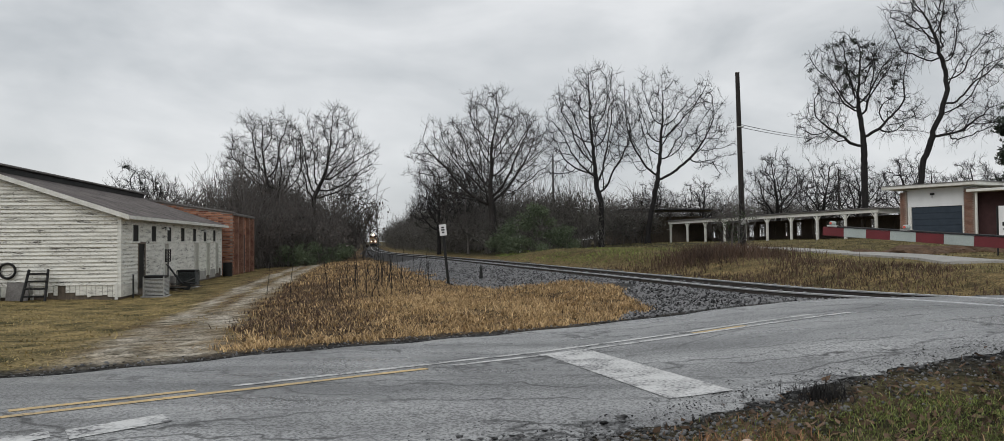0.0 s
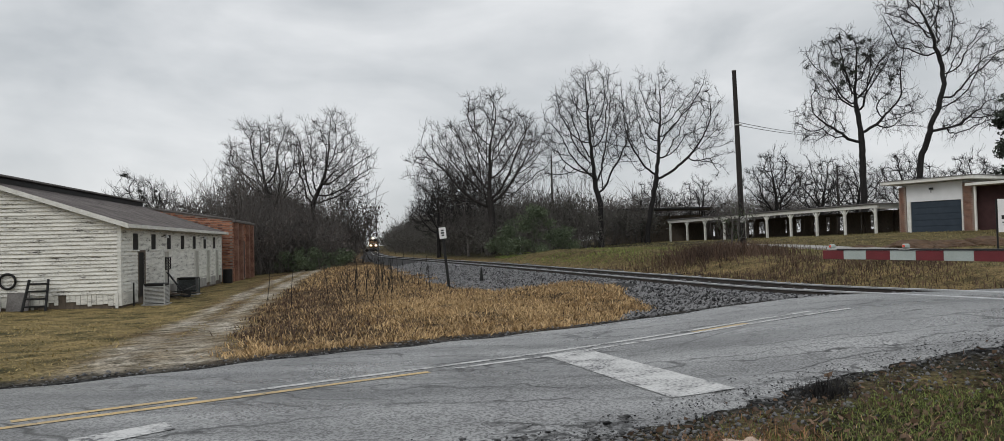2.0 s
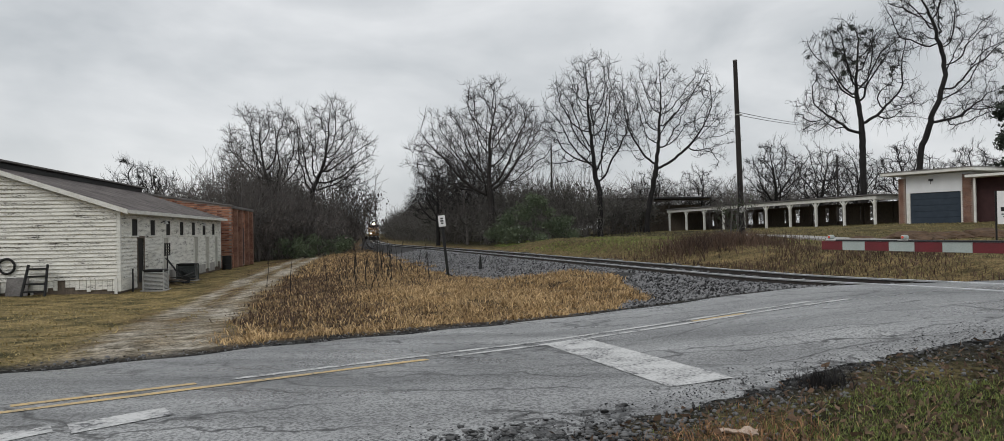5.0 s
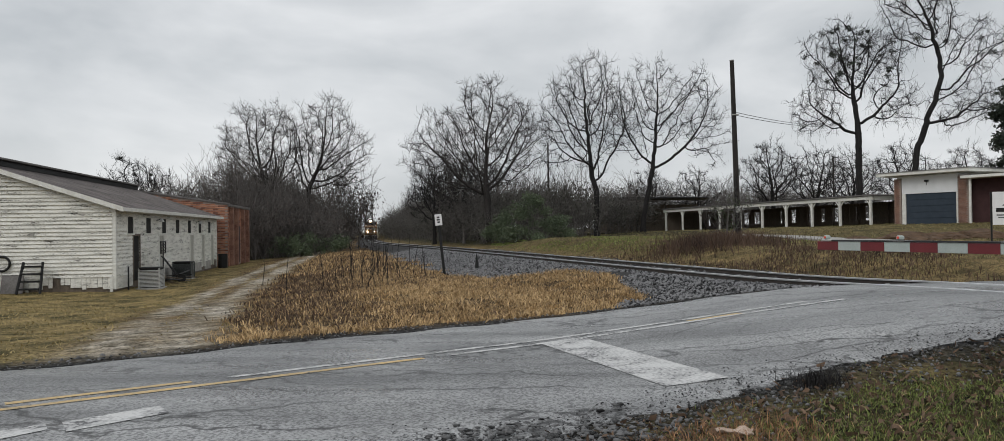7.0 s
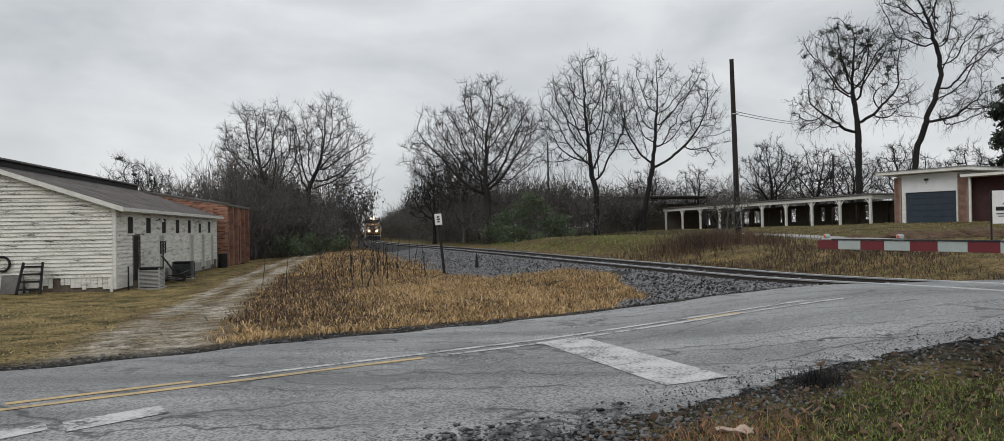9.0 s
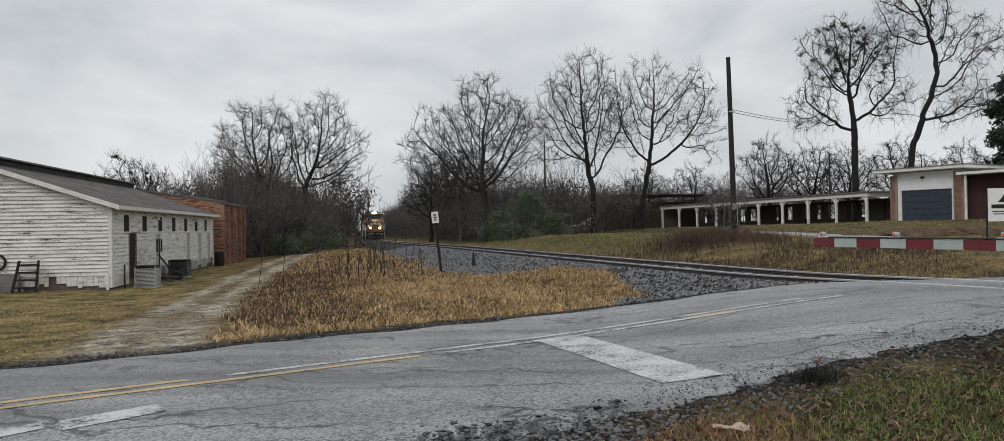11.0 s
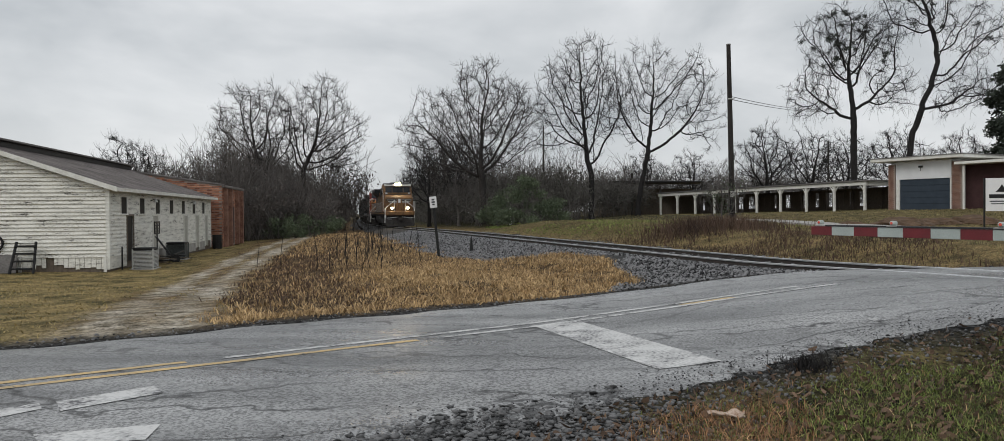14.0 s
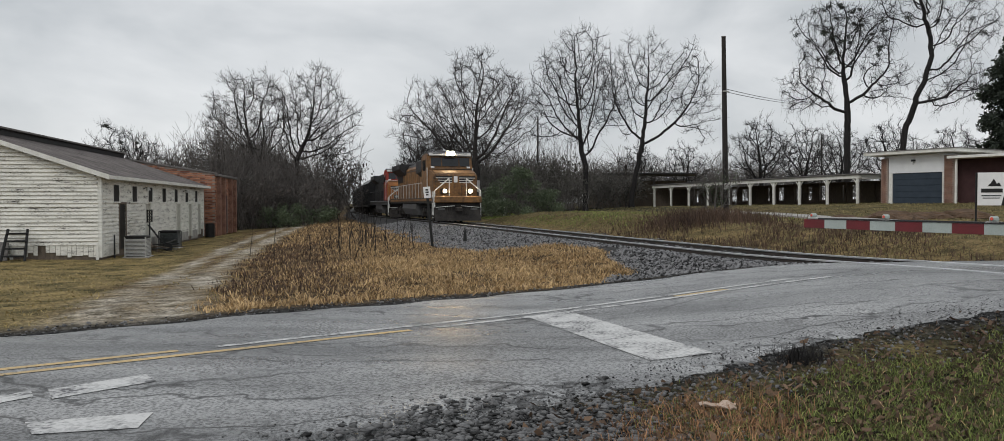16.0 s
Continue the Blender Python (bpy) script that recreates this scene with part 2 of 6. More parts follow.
def road_material():
    m = bpy.data.materials.new("wet_worn_asphalt")
    m.use_nodes = True
    n, l = m.node_tree.nodes, m.node_tree.links
    p = n["Principled BSDF"]
    co = n.new("ShaderNodeTexCoord")

    def tex(scale, detail=5, rot=0.0, stretch=(1, 1, 1), kind="ShaderNodeTexNoise"):
        mp = n.new("ShaderNodeMapping")
        mp.inputs["Rotation"].default_value, mp.inputs["Scale"].default_value = (0, 0, rot), stretch
        l.new(co.outputs["Object"], mp.inputs[0])
        q = n.new(kind)
        q.inputs["Scale"].default_value = scale
        if kind == "ShaderNodeTexNoise":
            q.inputs["Detail"].default_value = detail
        l.new(mp.outputs[0], q.inputs["Vector"])
        return q

    def ramp(src, p0, c0, p1, c1):
        r = n.new("ShaderNodeValToRGB")
        r.color_ramp.elements[0].position, r.color_ramp.elements[0].color = p0, (*c0, 1)
        r.color_ramp.elements[1].position, r.color_ramp.elements[1].color = p1, (*c1, 1)
        l.new(src, r.inputs[0])
        return r

    def mixed(kind, fac, a, b):
        q = n.new("ShaderNodeMix")
        q.data_type, q.blend_type = "RGBA", kind
        q.inputs["Factor"].default_value = fac
        l.new(a, q.inputs["A"])
        l.new(b, q.inputs["B"])
        return q.outputs["Result"]

    along = -0.635
    lanes = tex(0.9, 4, along, (0.10, 1.0, 1))
    patches = tex(0.55, 5)
    grit = tex(40, 9)
    chips = tex(160, 2)
    base = ramp(lanes.outputs[0], 0.34, (0.17, 0.174, 0.175), 0.66, (0.40, 0.404, 0.404))
    worn = ramp(patches.outputs[0], 0.38, (0.72, 0.72, 0.73), 0.62, (1.0, 1.0, 1.0))
    speck = ramp(grit.outputs[0], 0.40, (0.12, 0.12, 0.12), 0.57, (1.18, 1.18, 1.18))
    col = mixed("MULTIPLY", 1.0, base.outputs[0], worn.outputs[0])
    col = mixed("MULTIPLY", 0.8, col, speck.outputs[0])
    wob = tex(1.6, 4)
    crack = n.new("ShaderNodeTexVoronoi")
    crack.feature = "DISTANCE_TO_EDGE"
    crack.inputs["Scale"].default_value = 0.33
    mv = n.new("ShaderNodeMix")
    mv.data_type, mv.blend_type = "RGBA", "LINEAR_LIGHT"
    mv.inputs["Factor"].default_value = 0.35
    l.new(co.outputs["Object"], mv.inputs["A"])
    l.new(wob.outputs["Color"], mv.inputs["B"])
    l.new(mv.outputs["Result"], crack.inputs["Vector"])
    cr = ramp(crack.outputs["Distance"], 0.0, (0.15, 0.15, 0.15), 0.011, (1, 1, 1))
    col = mixed("MULTIPLY", 0.45, col, cr.outputs[0])
    # long ragged cracks that follow the lanes
    seam = n.new("ShaderNodeTexVoronoi")
    seam.feature = "DISTANCE_TO_EDGE"
    seam.inputs["Scale"].default_value = 1.0
    ms = n.new("ShaderNodeMapping")
    ms.inputs["Rotation"].default_value, ms.inputs["Scale"].default_value = (0, 0, along), (0.26, 1.25, 1)
    l.new(mv.outputs["Result"], ms.inputs[0])
    l.new(ms.outputs[0], seam.inputs["Vector"])
    sr = ramp(seam.outputs["Distance"], 0.004, (0.10, 0.10, 0.10), 0.028, (1, 1, 1))
    gate_ = ramp(tex(0.45, 4).outputs[0], 0.41, (0, 0, 0), 0.50, (1, 1, 1))
    cm = n.new("ShaderNodeMix")
    cm.data_type, cm.blend_type = "RGBA", "MULTIPLY"
    l.new(gate_.outputs[0], cm.inputs["Factor"])
    l.new(col, cm.inputs["A"])
    l.new(sr.outputs[0], cm.inputs["B"])
    col = cm.outputs["Result"]
    l.new(col, p.inputs["Base Color"])
    wet = ramp(tex(0.8, 5, along, (0.35, 1, 1)).outputs[0], 0.35, (0.19, 0.19, 0.19), 0.65, (0.50, 0.50, 0.50))
    l.new(wet.outputs[0], p.inputs["Roughness"])
    bp = n.new("ShaderNodeBump")
    bp.inputs["Strength"].default_value, bp.inputs["Distance"].default_value = 0.35, 0.006
    l.new(chips.outputs[0], bp.inputs["Height"])
    b2 = n.new("ShaderNodeBump")
    b2.inputs["Strength"].default_value, b2.inputs["Distance"].default_value = 0.5, 0.01
    l.new(grit.outputs[0], b2.inputs["Height"])
    l.new(bp.outputs[0], b2.inputs["Normal"])
    l.new(b2.outputs[0], p.inputs["Normal"])
    return m


def ground_material():
    """Straw, worn path gravel and green grass, mixed by the painted cover of the ground sheet."""
    m = bpy.data.materials.new("winter_ground")
    m.use_nodes = True
    n, l = m.node_tree.nodes, m.node_tree.links
    p = n["Principled BSDF"]
    co = n.new("ShaderNodeTexCoord")
    cov = n.new("ShaderNodeAttribute")
    cov.attribute_name = "cover"
    sep = n.new("ShaderNodeSeparateColor")
    l.new(cov.outputs["Color"], sep.inputs[0])

    def tone(scale, c0, c1, p0=0.35, p1=0.65):
        q = n.new("ShaderNodeTexNoise")
        q.inputs["Scale"].default_value, q.inputs["Detail"].default_value, q.inputs["Roughness"].default_value = scale, 8, 0.7
        l.new(co.outputs["Object"], q.inputs["Vector"])
        r = n.new("ShaderNodeValToRGB")
        r.color_ramp.elements[0].position, r.color_ramp.elements[0].color = p0, (*c0, 1)
        r.color_ramp.elements[1].position, r.color_ramp.elements[1].color = p1, (*c1, 1)
        l.new(q.outputs[0], r.inputs[0])
        return r.outputs[0], q

    lawn, _ = tone(1.1, (0.075, 0.068, 0.030), (0.38, 0.285, 0.13), 0.38, 0.62)
    path, _ = tone(2.2, (0.15, 0.125, 0.09), (0.68, 0.62, 0.53), 0.38, 0.60)
    # low ends of dry, green and grit paint in shade between blades and stones
    dry, _ = tone(1.3, (0.035, 0.024, 0.016), (0.27, 0.18, 0.09), 0.40, 0.62)
    green, _ = tone(2.6, (0.012, 0.012, 0.007), (0.085, 0.078, 0.033), 0.40, 0.66)
    grit, _ = tone(9.0, (0.006, 0.006, 0.006), (0.10, 0.10, 0.10), 0.42, 0.66)
    col = lawn
    for k, other in (("Red", dry), ("Green", path), ("Blue", green)):
        q = n.new("ShaderNodeMix")
        q.data_type = "RGBA"
        l.new(sep.outputs[k], q.inputs["Factor"])
        l.new(col, q.inputs["A"])
        l.new(other, q.inputs["B"])
        col = q.outputs["Result"]
    q = n.new("ShaderNodeMix")
    q.data_type = "RGBA"
    l.new(cov.outputs["Alpha"], q.inputs["Factor"])
    l.new(col, q.inputs["A"])
    l.new(grit, q.inputs["B"])
    col = q.outputs["Result"]
    gr, gq = tone(16, (0.22, 0.22, 0.22), (1.35, 1.35, 1.35), 0.38, 0.62)
    q = n.new("ShaderNodeMix")
    q.data_type, q.blend_type = "RGBA", "MULTIPLY"
    q.inputs["Factor"].default_value = 0.9
    l.new(col, q.inputs["A"])
    l.new(gr, q.inputs["B"])
    l.new(q.outputs["Result"], p.inputs["Base Color"])
    p.inputs["Roughness"].default_value, p.inputs["Specular IOR Level"].default_value = 0.95, 0.1
    bp = n.new("ShaderNodeBump")
    bp.inputs["Strength"].default_value, bp.inputs["Distance"].default_value = 0.7, 0.05
    l.new(gq.outputs[0], bp.inputs["Height"])
    l.new(bp.outputs[0], p.inputs["Normal"])
    return m


M["road"], M["ground"] = road_material(), ground_material()


# ---- the lie of the land ----
def smooth(a, b, x):
    t = np.clip((x - a) / (b - a), 0, 1)
    return t * t * (3 - 2 * t)


BEND = (0.12619, -0.90581, 1.3409, 4.11991, -32.72676, 12.40337)   # of hundreds of metres


def track_x(y):
    """The centre line of the single track, which bends gently."""
    y = np.asarray(y, float)
    x = np.polyval(BEND, np.clip(y, 8, 330) / 100)
    return x + np.where(y > 330, (y - 330) * -0.171, 0) + np.where(y < 8, (y - 8) * -0.3204, 0)


def rail_z(y):
    """The line falls slowly away from the crossing."""
    y = np.asarray(y, float)
    far = np.interp(y, (40, 52, 62, 75, 90, 105, 121, 161, 193, 241, 400), (0, 0.02, 0.07, 0.16, 0.27, 0.38, 0.50, 0.70, 0.80, 0.88, 0.92))
    return 0.40 + 0.14 * smooth(20, 11, y) - far


def off_track(x, y):
    return (x - track_x(y)) * 0.958


ROAD_E, ROAD_N = (0.805, 0.593), (-0.593, 0.805)
ROAD_NEAR, ROAD_MID, ROAD_FAR = 4.95, 8.72, 11.3


def road_bend(w):
    """The road swings to cross the track at a right angle."""
    q = np.clip(w - 6.5, 0, 2.5)
    return -0.42 * (q ** 2 / 5 + np.maximum(w - 9.0, 0))


def road_v(x, y):
    w = x * ROAD_E[0] + y * ROAD_E[1]
    return x * ROAD_N[0] + y * ROAD_N[1] - road_bend(w)


def on_road(w, v):
    """A place on the plan from metres along the road and metres across it."""
    v = v + road_bend(np.asarray(w, float))
    return w * ROAD_E[0] + v * ROAD_N[0], w * ROAD_E[1] + v * ROAD_N[1]


def road_z(x, y):
    u = off_track(x, y)
    return rail_z(y) * smooth(-8.5, -1.2, u) * 0.94


def straw_edge(y):
    """How near the rails the straw reaches: a tongue beside the road."""
    return np.interp(y, (15, 16.6, 18.5, 20.7, 23.5, 25.2, 26.6, 33, 42, 60), (-5.6, -4.9, -3.6, -2.7, -1.9, -2.1, -4.9, -5.2, -4.7, -4.5))


def tongue(x, y):
    u = off_track(x, y)
    return smooth(0.5, -0.4, u - straw_edge(y)) * smooth(26.8, 25.2, y) * smooth(ROAD_FAR + 0.3, ROAD_FAR + 1.3, road_v(x, y))


def ground_z(x, y):
    x, y = np.asarray(x, float), np.asarray(y, float)
    u, v = off_track(x, y), road_v(x, y)
    left = -0.65 * smooth(10, 30, y) * smooth(-6, -17, u) - 0.10 * smooth(11.5, 13, v) * smooth(-2, -5, u)
    right = 0.15 + 0.55 * smooth(3.2, 10, u) + 0.75 * smooth(12, 30, u) * smooth(25, 60, y) + 0.25 * smooth(30, 42, u)
    crest = np.interp(y, (8, 20, 35, 45, 55, 60, 66), (0.4, 0.55, 0.68, 0.86, 0.90, 0.55, 0.2))
    right = np.maximum(right, 0.10 + crest * smooth(3.3, 6.8, u)) * smooth(2, 16, y) + np.minimum(rail_z(y) - 0.4, 0) * smooth(60, 75, y)
    z = left + (right - left) * smooth(-1.5, 3.0, u)
    z = z + 0.24 * tongue(x, y) * smooth(-5.5, -2.6, u) + np.minimum(rail_z(y) - 0.4, 0) * smooth(2.0, -2.0, u) * smooth(45, 60, y)
    hills = 0.05 * np.sin(x * 0.7 + 1.3 * np.sin(y * 0.31)) * np.sin(y * 0.53 + 0.4) + 0.02 * np.sin(x * 2.3) * np.sin(y * 1.9 + x)
    z = z + hills * smooth(-0.5, 2.0, np.abs(v - 8.5) - 3.4)
    shoulder = smooth(1.6, 0.1, np.maximum(ROAD_NEAR - v, v - ROAD_FAR)) * smooth(16, 10, u)
    return z * (1 - shoulder) + (road_z(x, y) - 0.03) * shoulder


# ---- land end ----


# ---- mesh helpers ----
def part(name, bm, material, parent=None, label=""):
    me = bpy.data.meshes.new(name)
    bm.to_mesh(me)
    bm.free()
    me.materials.append(material)
    ob = new(name, me)
    if parent is not None:
        ob.parent = parent
    if label:
        ob["label"] = label
    return ob


def sharing(name, ob, parent, m):
    """Another piece on the mesh of ob."""
    q = new(name, ob.data)
    q.parent, q.matrix_basis = parent, m
    return q


def empty(name, m, label, category, group="", kind=""):
    ob = new(name)
    ob.matrix_basis = m
    ob.empty_display_size = 0.3
    return tagged(ob, label, category, group, kind)


def box(bm, x0, x1, y0, y1, z0, z1, bevel=0.0, m=None):
    vs = [bm.verts.new((x, y, z)) for x in (x0, x1) for y in (y0, y1) for z in (z0, z1)]
    fs = [bm.faces.new([vs[i] for i in q]) for q in ((0, 1, 3, 2), (4, 6, 7, 5), (0, 4, 5, 1), (2, 3, 7, 6), (0, 2, 6, 4), (1, 5, 7, 3))]
    if bevel:
        es = list({e for f in fs for e in f.edges})
        r = bmesh.ops.bevel(bm, geom=es, offset=bevel, segments=1, affect="EDGES")
        vs = list({v for f in r["faces"] for v in f.verts} | {v for v in vs if v.is_valid})
    if m is not None:
        bmesh.ops.transform(bm, matrix=m, verts=vs)
    return bm


def boxed(*a, **k):
    return box(bmesh.new(), *a, **k)


def rod(bm, a, b, r, sides=8, r2=None):
    a, b = Vector(a), Vector(b)
    d = b - a
    m = Matrix.Translation((a + b) / 2) @ d.to_track_quat("Z", "Y").to_matrix().to_4x4()
    bmesh.ops.create_cone(bm, cap_ends=True, segments=sides, radius1=r, radius2=r if r2 is None else r2, depth=d.length, matrix=m)
    return bm


def prism(bm, outline, y0, y1, axis="y"):
    """An outline in x and z, drawn out along y (or in y and z along x)."""
    at = (lambda p, q: (p[0], q, p[1])) if axis == "y" else (lambda p, q: (q, p[0], p[1]))
    a = [bm.verts.new(at(p, y0)) for p in outline]
    b = [bm.verts.new(at(p, y1)) for p in outline]
    n = len(outline)
    bm.faces.new(a)
    bm.faces.new(b[::-1])
    for i in range(n):
        bm.faces.new((a[i], b[i], b[(i + 1) % n], a[(i + 1) % n]))
    bmesh.ops.recalc_face_normals(bm, faces=bm.faces[:])
    return bm


def mesh_np(name, v, f, material, parent=None, smoothed=False):
    """A mesh of triangles from arrays."""
    me = bpy.data.meshes.new(name)
    v, f = np.asarray(v, np.float32), np.asarray(f, np.int32)
    me.vertices.add(len(v))
    me.vertices.foreach_set("co", v.ravel())
    me.loops.add(f.size)
    me.loops.foreach_set("vertex_index", f.ravel())
    me.polygons.add(len(f))
    me.polygons.foreach_set("loop_start", np.arange(0, f.size, 3, dtype=np.int32))
    me.polygons.foreach_set("loop_total", np.full(len(f), 3, np.int32))
    if smoothed:
        me.polygons.foreach_set("use_smooth", np.ones(len(f), bool))
    me.update(calc_edges=True)
    me.materials.append(material)
    ob = new(name, me)
    if parent is not None:
        ob.parent = parent
    return ob


class Heap:
    """Gathers many small pieces into one array mesh."""

    def __init__(self):
        self.v, self.f, self.n = [], [], 0

    def add(self, v, f):
        self.v.append(v)
        self.f.append(np.asarray(f) + self.n)
        self.n += len(v)

    def many(self, v, f, at, turn, size):
        """Copies of one small shape: places (k,3), turns about z (k), sizes (k,3)."""
        k, c, s = len(at), np.cos(turn)[:, None], np.sin(turn)[:, None]
        q = v[None] * size[:, None]
        x, y = q[..., 0] * c - q[..., 1] * s, q[..., 0] * s + q[..., 1] * c
        out = np.stack([x, y, q[..., 2]], -1) + at[:, None]
        fs = (np.asarray(f)[None] + (np.arange(k) * len(v))[:, None, None]).reshape(-1, 3)
        self.add(out.reshape(-1, 3), fs)

    def made(self, name, material, parent=None, smoothed=False):
        return mesh_np(name, np.concatenate(self.v), np.concatenate(self.f), material, parent, smoothed)


def grid_mesh(name, xs, ys, zf, material):
    gx, gy = np.meshgrid(xs, ys)
    v = np.stack([gx, gy, zf(gx, gy)], -1).reshape(-1, 3)
    nx = len(xs)
    i = (np.arange(len(ys) - 1)[:, None] * nx + np.arange(nx - 1)).ravel()
    f = np.concatenate([np.stack([i, i + 1, i + nx + 1], 1), np.stack([i, i + nx + 1, i + nx], 1)])
    return mesh_np(name, v, f, material, smoothed=True)


def tube(points, radii, sides):
    """A tapered tube round a run of points, closed to a tip at its end."""
    p = np.asarray(points)
    n = len(p)
    d = np.gradient(p, axis=0)
    d /= np.linalg.norm(d, axis=1)[:, None] + 1e-9
    ref = np.eye(3)[np.abs(d).mean(0).argmin()][None]
    a = np.cross(d, ref)
    a /= np.linalg.norm(a, axis=1)[:, None] + 1e-9
    b = np.cross(d, a)
    t = np.arange(sides) * 2 * math.pi / sides
    v = p[:, None] + np.asarray(radii)[:, None, None] * (a[:, None] * np.cos(t)[None, :, None] + b[:, None] * np.sin(t)[None, :, None])
    i = (np.arange(n - 1)[:, None] * sides + np.arange(sides)).ravel()
    j = (np.arange(n - 1)[:, None] * sides + (np.arange(sides) + 1) % sides).ravel()
    f = np.concatenate([np.stack([i, j, j + sides], 1), np.stack([i, j + sides, i + sides], 1)])
    return v.reshape(-1, 3), f


def path_dist(x, y, pts):
    """Distance in plan from a run of points."""
    best = np.full(np.shape(x), 1e9)
    for (ax, ay), (bx, by) in zip(pts, pts[1:]):
        dx, dy = bx - ax, by - ay
        t = np.clip(((x - ax) * dx + (y - ay) * dy) / (dx * dx + dy * dy), 0, 1)
        best = np.minimum(best, np.hypot(x - ax - t * dx, y - ay - t * dy))
    return best


RUT_A = ((-5.6, 10.6), (-7.6, 16.0), (-11.3, 29.0), (-13.8, 41.5), (-17.2, 61), (-21, 80))
RUT_B = ((-4.7, 10.6), (-6.3, 15.5), (-9.6, 27.5), (-12.2, 40.5), (-15.7, 60), (-19.5, 80))
DRIVE = ((14.0, 53), (15.0, 46), (15.9, 40), (16.2, 34), (15.9, 29.5), (15.6, 27))


# ---- ground sheet ----
def far_steps(a, b, step, last, grow=1.12):
    out = list(np.arange(a, b, step))
    d = step
    while out[-1] < last:
        d *= grow
        out.append(out[-1] + d)
    return out


def make_ground():
    xs = far_steps(0, 26, 0.4, 2600, 1.16)
    xs = np.array([-q for q in xs[:0:-1]] + xs) + 2
    ys = np.array(list(np.linspace(-300, 2, 30)) + far_steps(2.4, 60, 0.4, 3000, 1.16))
    g = grid_mesh("ground", xs, ys, ground_z, M["ground"])
    n = len(g.data.vertices)
    co = np.empty(n * 3, np.float32)
    g.data.vertices.foreach_get("co", co)
    x, y = co[0::3], co[1::3]
    u, v = off_track(x, y), road_v(x, y)
    wob = 0.35 * np.sin(x * 1.7 + y * 0.9) + 0.3 * np.sin(y * 2.3 - x * 0.6)
    dry = smooth(-1.0, 0.6, np.minimum(u + 14.5 + 0.22 * (y - 11) - 0.25 * (y - 11) + wob, 60)) * smooth(2.5, 1.2, u) * smooth(10, 11, v)
    dry = np.maximum(dry, 0.45 * smooth(2.0, 3.0, u) * smooth(11.5, 8.5, u + wob))
    rut = np.maximum(smooth(0.55, 0.15, path_dist(x, y, RUT_A) + 0.3 * wob), smooth(0.6, 0.2, path_dist(x, y, RUT_B) + 0.3 * wob))
    rut = np.maximum(rut * (0.72 + 0.25 * np.sin(y * 1.1 + x)), smooth(1.4, 0.6, path_dist(x, y, ((-5.2, 10), (-5.6, 12.2), (-7, 15.5))) + 0.3 * wob) * 0.35)
    grit = smooth(0.9, 0.1, np.maximum(ROAD_NEAR - v, v - ROAD_FAR) + 0.3 * wob) * smooth(9, 5, u)
    grit = np.maximum(grit, smooth(1.9, 0.9, np.hypot(x - 0.1 - 0.35 * (y - 5.2), (y - 4.9) * 0.8)))
    green = np.maximum(smooth(4.7, 3.9, v + 0.6 * wob) * 1.0, smooth(10, 15, u) * 0.25)
    green = np.maximum(green, smooth(3.5, 5.5, u) * smooth(32, 44, y) * 0.45)
    wood = np.maximum(smooth(4.5, 6.5, u) * smooth(30, 26, u) * smooth(60, 66, y), smooth(-6.5, -8.5, u) * smooth(64, 70, y))
    green, dry = np.maximum(green, wood), dry * (1 - wood)
    col = np.stack([dry * (1 - rut), rut, green * (1 - rut), grit], 1).astype(np.float32)
    a = g.data.color_attributes.new("cover", "FLOAT_COLOR", "POINT")
    a.data.foreach_set("color", col.ravel())
    return tagged(g, "winter grassland with dry straw and a worn gravel track", "ground", kind="structure")


def make_road():
    ws = np.concatenate([np.arange(-60, -10, 1.0), np.arange(-10, 26, 0.125), np.arange(26, 60, 1.0)])
    vs = np.linspace(0, 1, 15)
    gw, gv = np.meshgrid(ws, vs)
    near = ROAD_NEAR - 0.10 + 0.02 * np.sin(gw * 1.9) + 0.02 * np.sin(gw * 4.3 + 1) + 0.05 * np.sin(gw * 9.1) + 0.04 * np.sin(gw * 12.7 + 2)
    far = ROAD_FAR + 0.07 * np.sin(gw * 1.4 + 2) + 0.06 * np.sin(gw * 3.9)
    across = near + (far - near) * gv
    x, y = on_road(gw, across)
    z = road_z(x, y)
    edge = np.minimum(gv, 1 - gv) * 14
    z = z + np.where(edge < 0.5, -0.03, 0.012)
    v = np.stack([x, y, z], -1).reshape(-1, 3)
    nx = len(ws)
    i = (np.arange(len(vs) - 1)[:, None] * nx + np.arange(nx - 1)).ravel()
    f = np.concatenate([np.stack([i, i + 1, i + nx + 1], 1), np.stack([i, i + nx + 1, i + nx], 1)])
    r = mesh_np("road", v, f, M["road"], smoothed=True)
    return tagged(r, "wet worn grey asphalt two-lane country road", "road", kind="structure")


def marking(name, rows, material, label, seed):
    """A painted mark: rows of (along, across from, across to) on the road, with ragged ends."""
    rnd = random.Random(seed)
    bm = bmesh.new()
    last = None
    for w, a, b in rows:
        pts = []
        for q in (a, b):
            x, y = on_road(w, q + rnd.uniform(-0.008, 0.008))
            pts.append(bm.verts.new((x, y, float(road_z(x, y)) + 0.017)))
        if last:
            bm.faces.new((last[0], pts[0], pts[1], last[1]))
        last = pts
    return tagged(part(name, bm, material), label, "road marking", kind="structure")


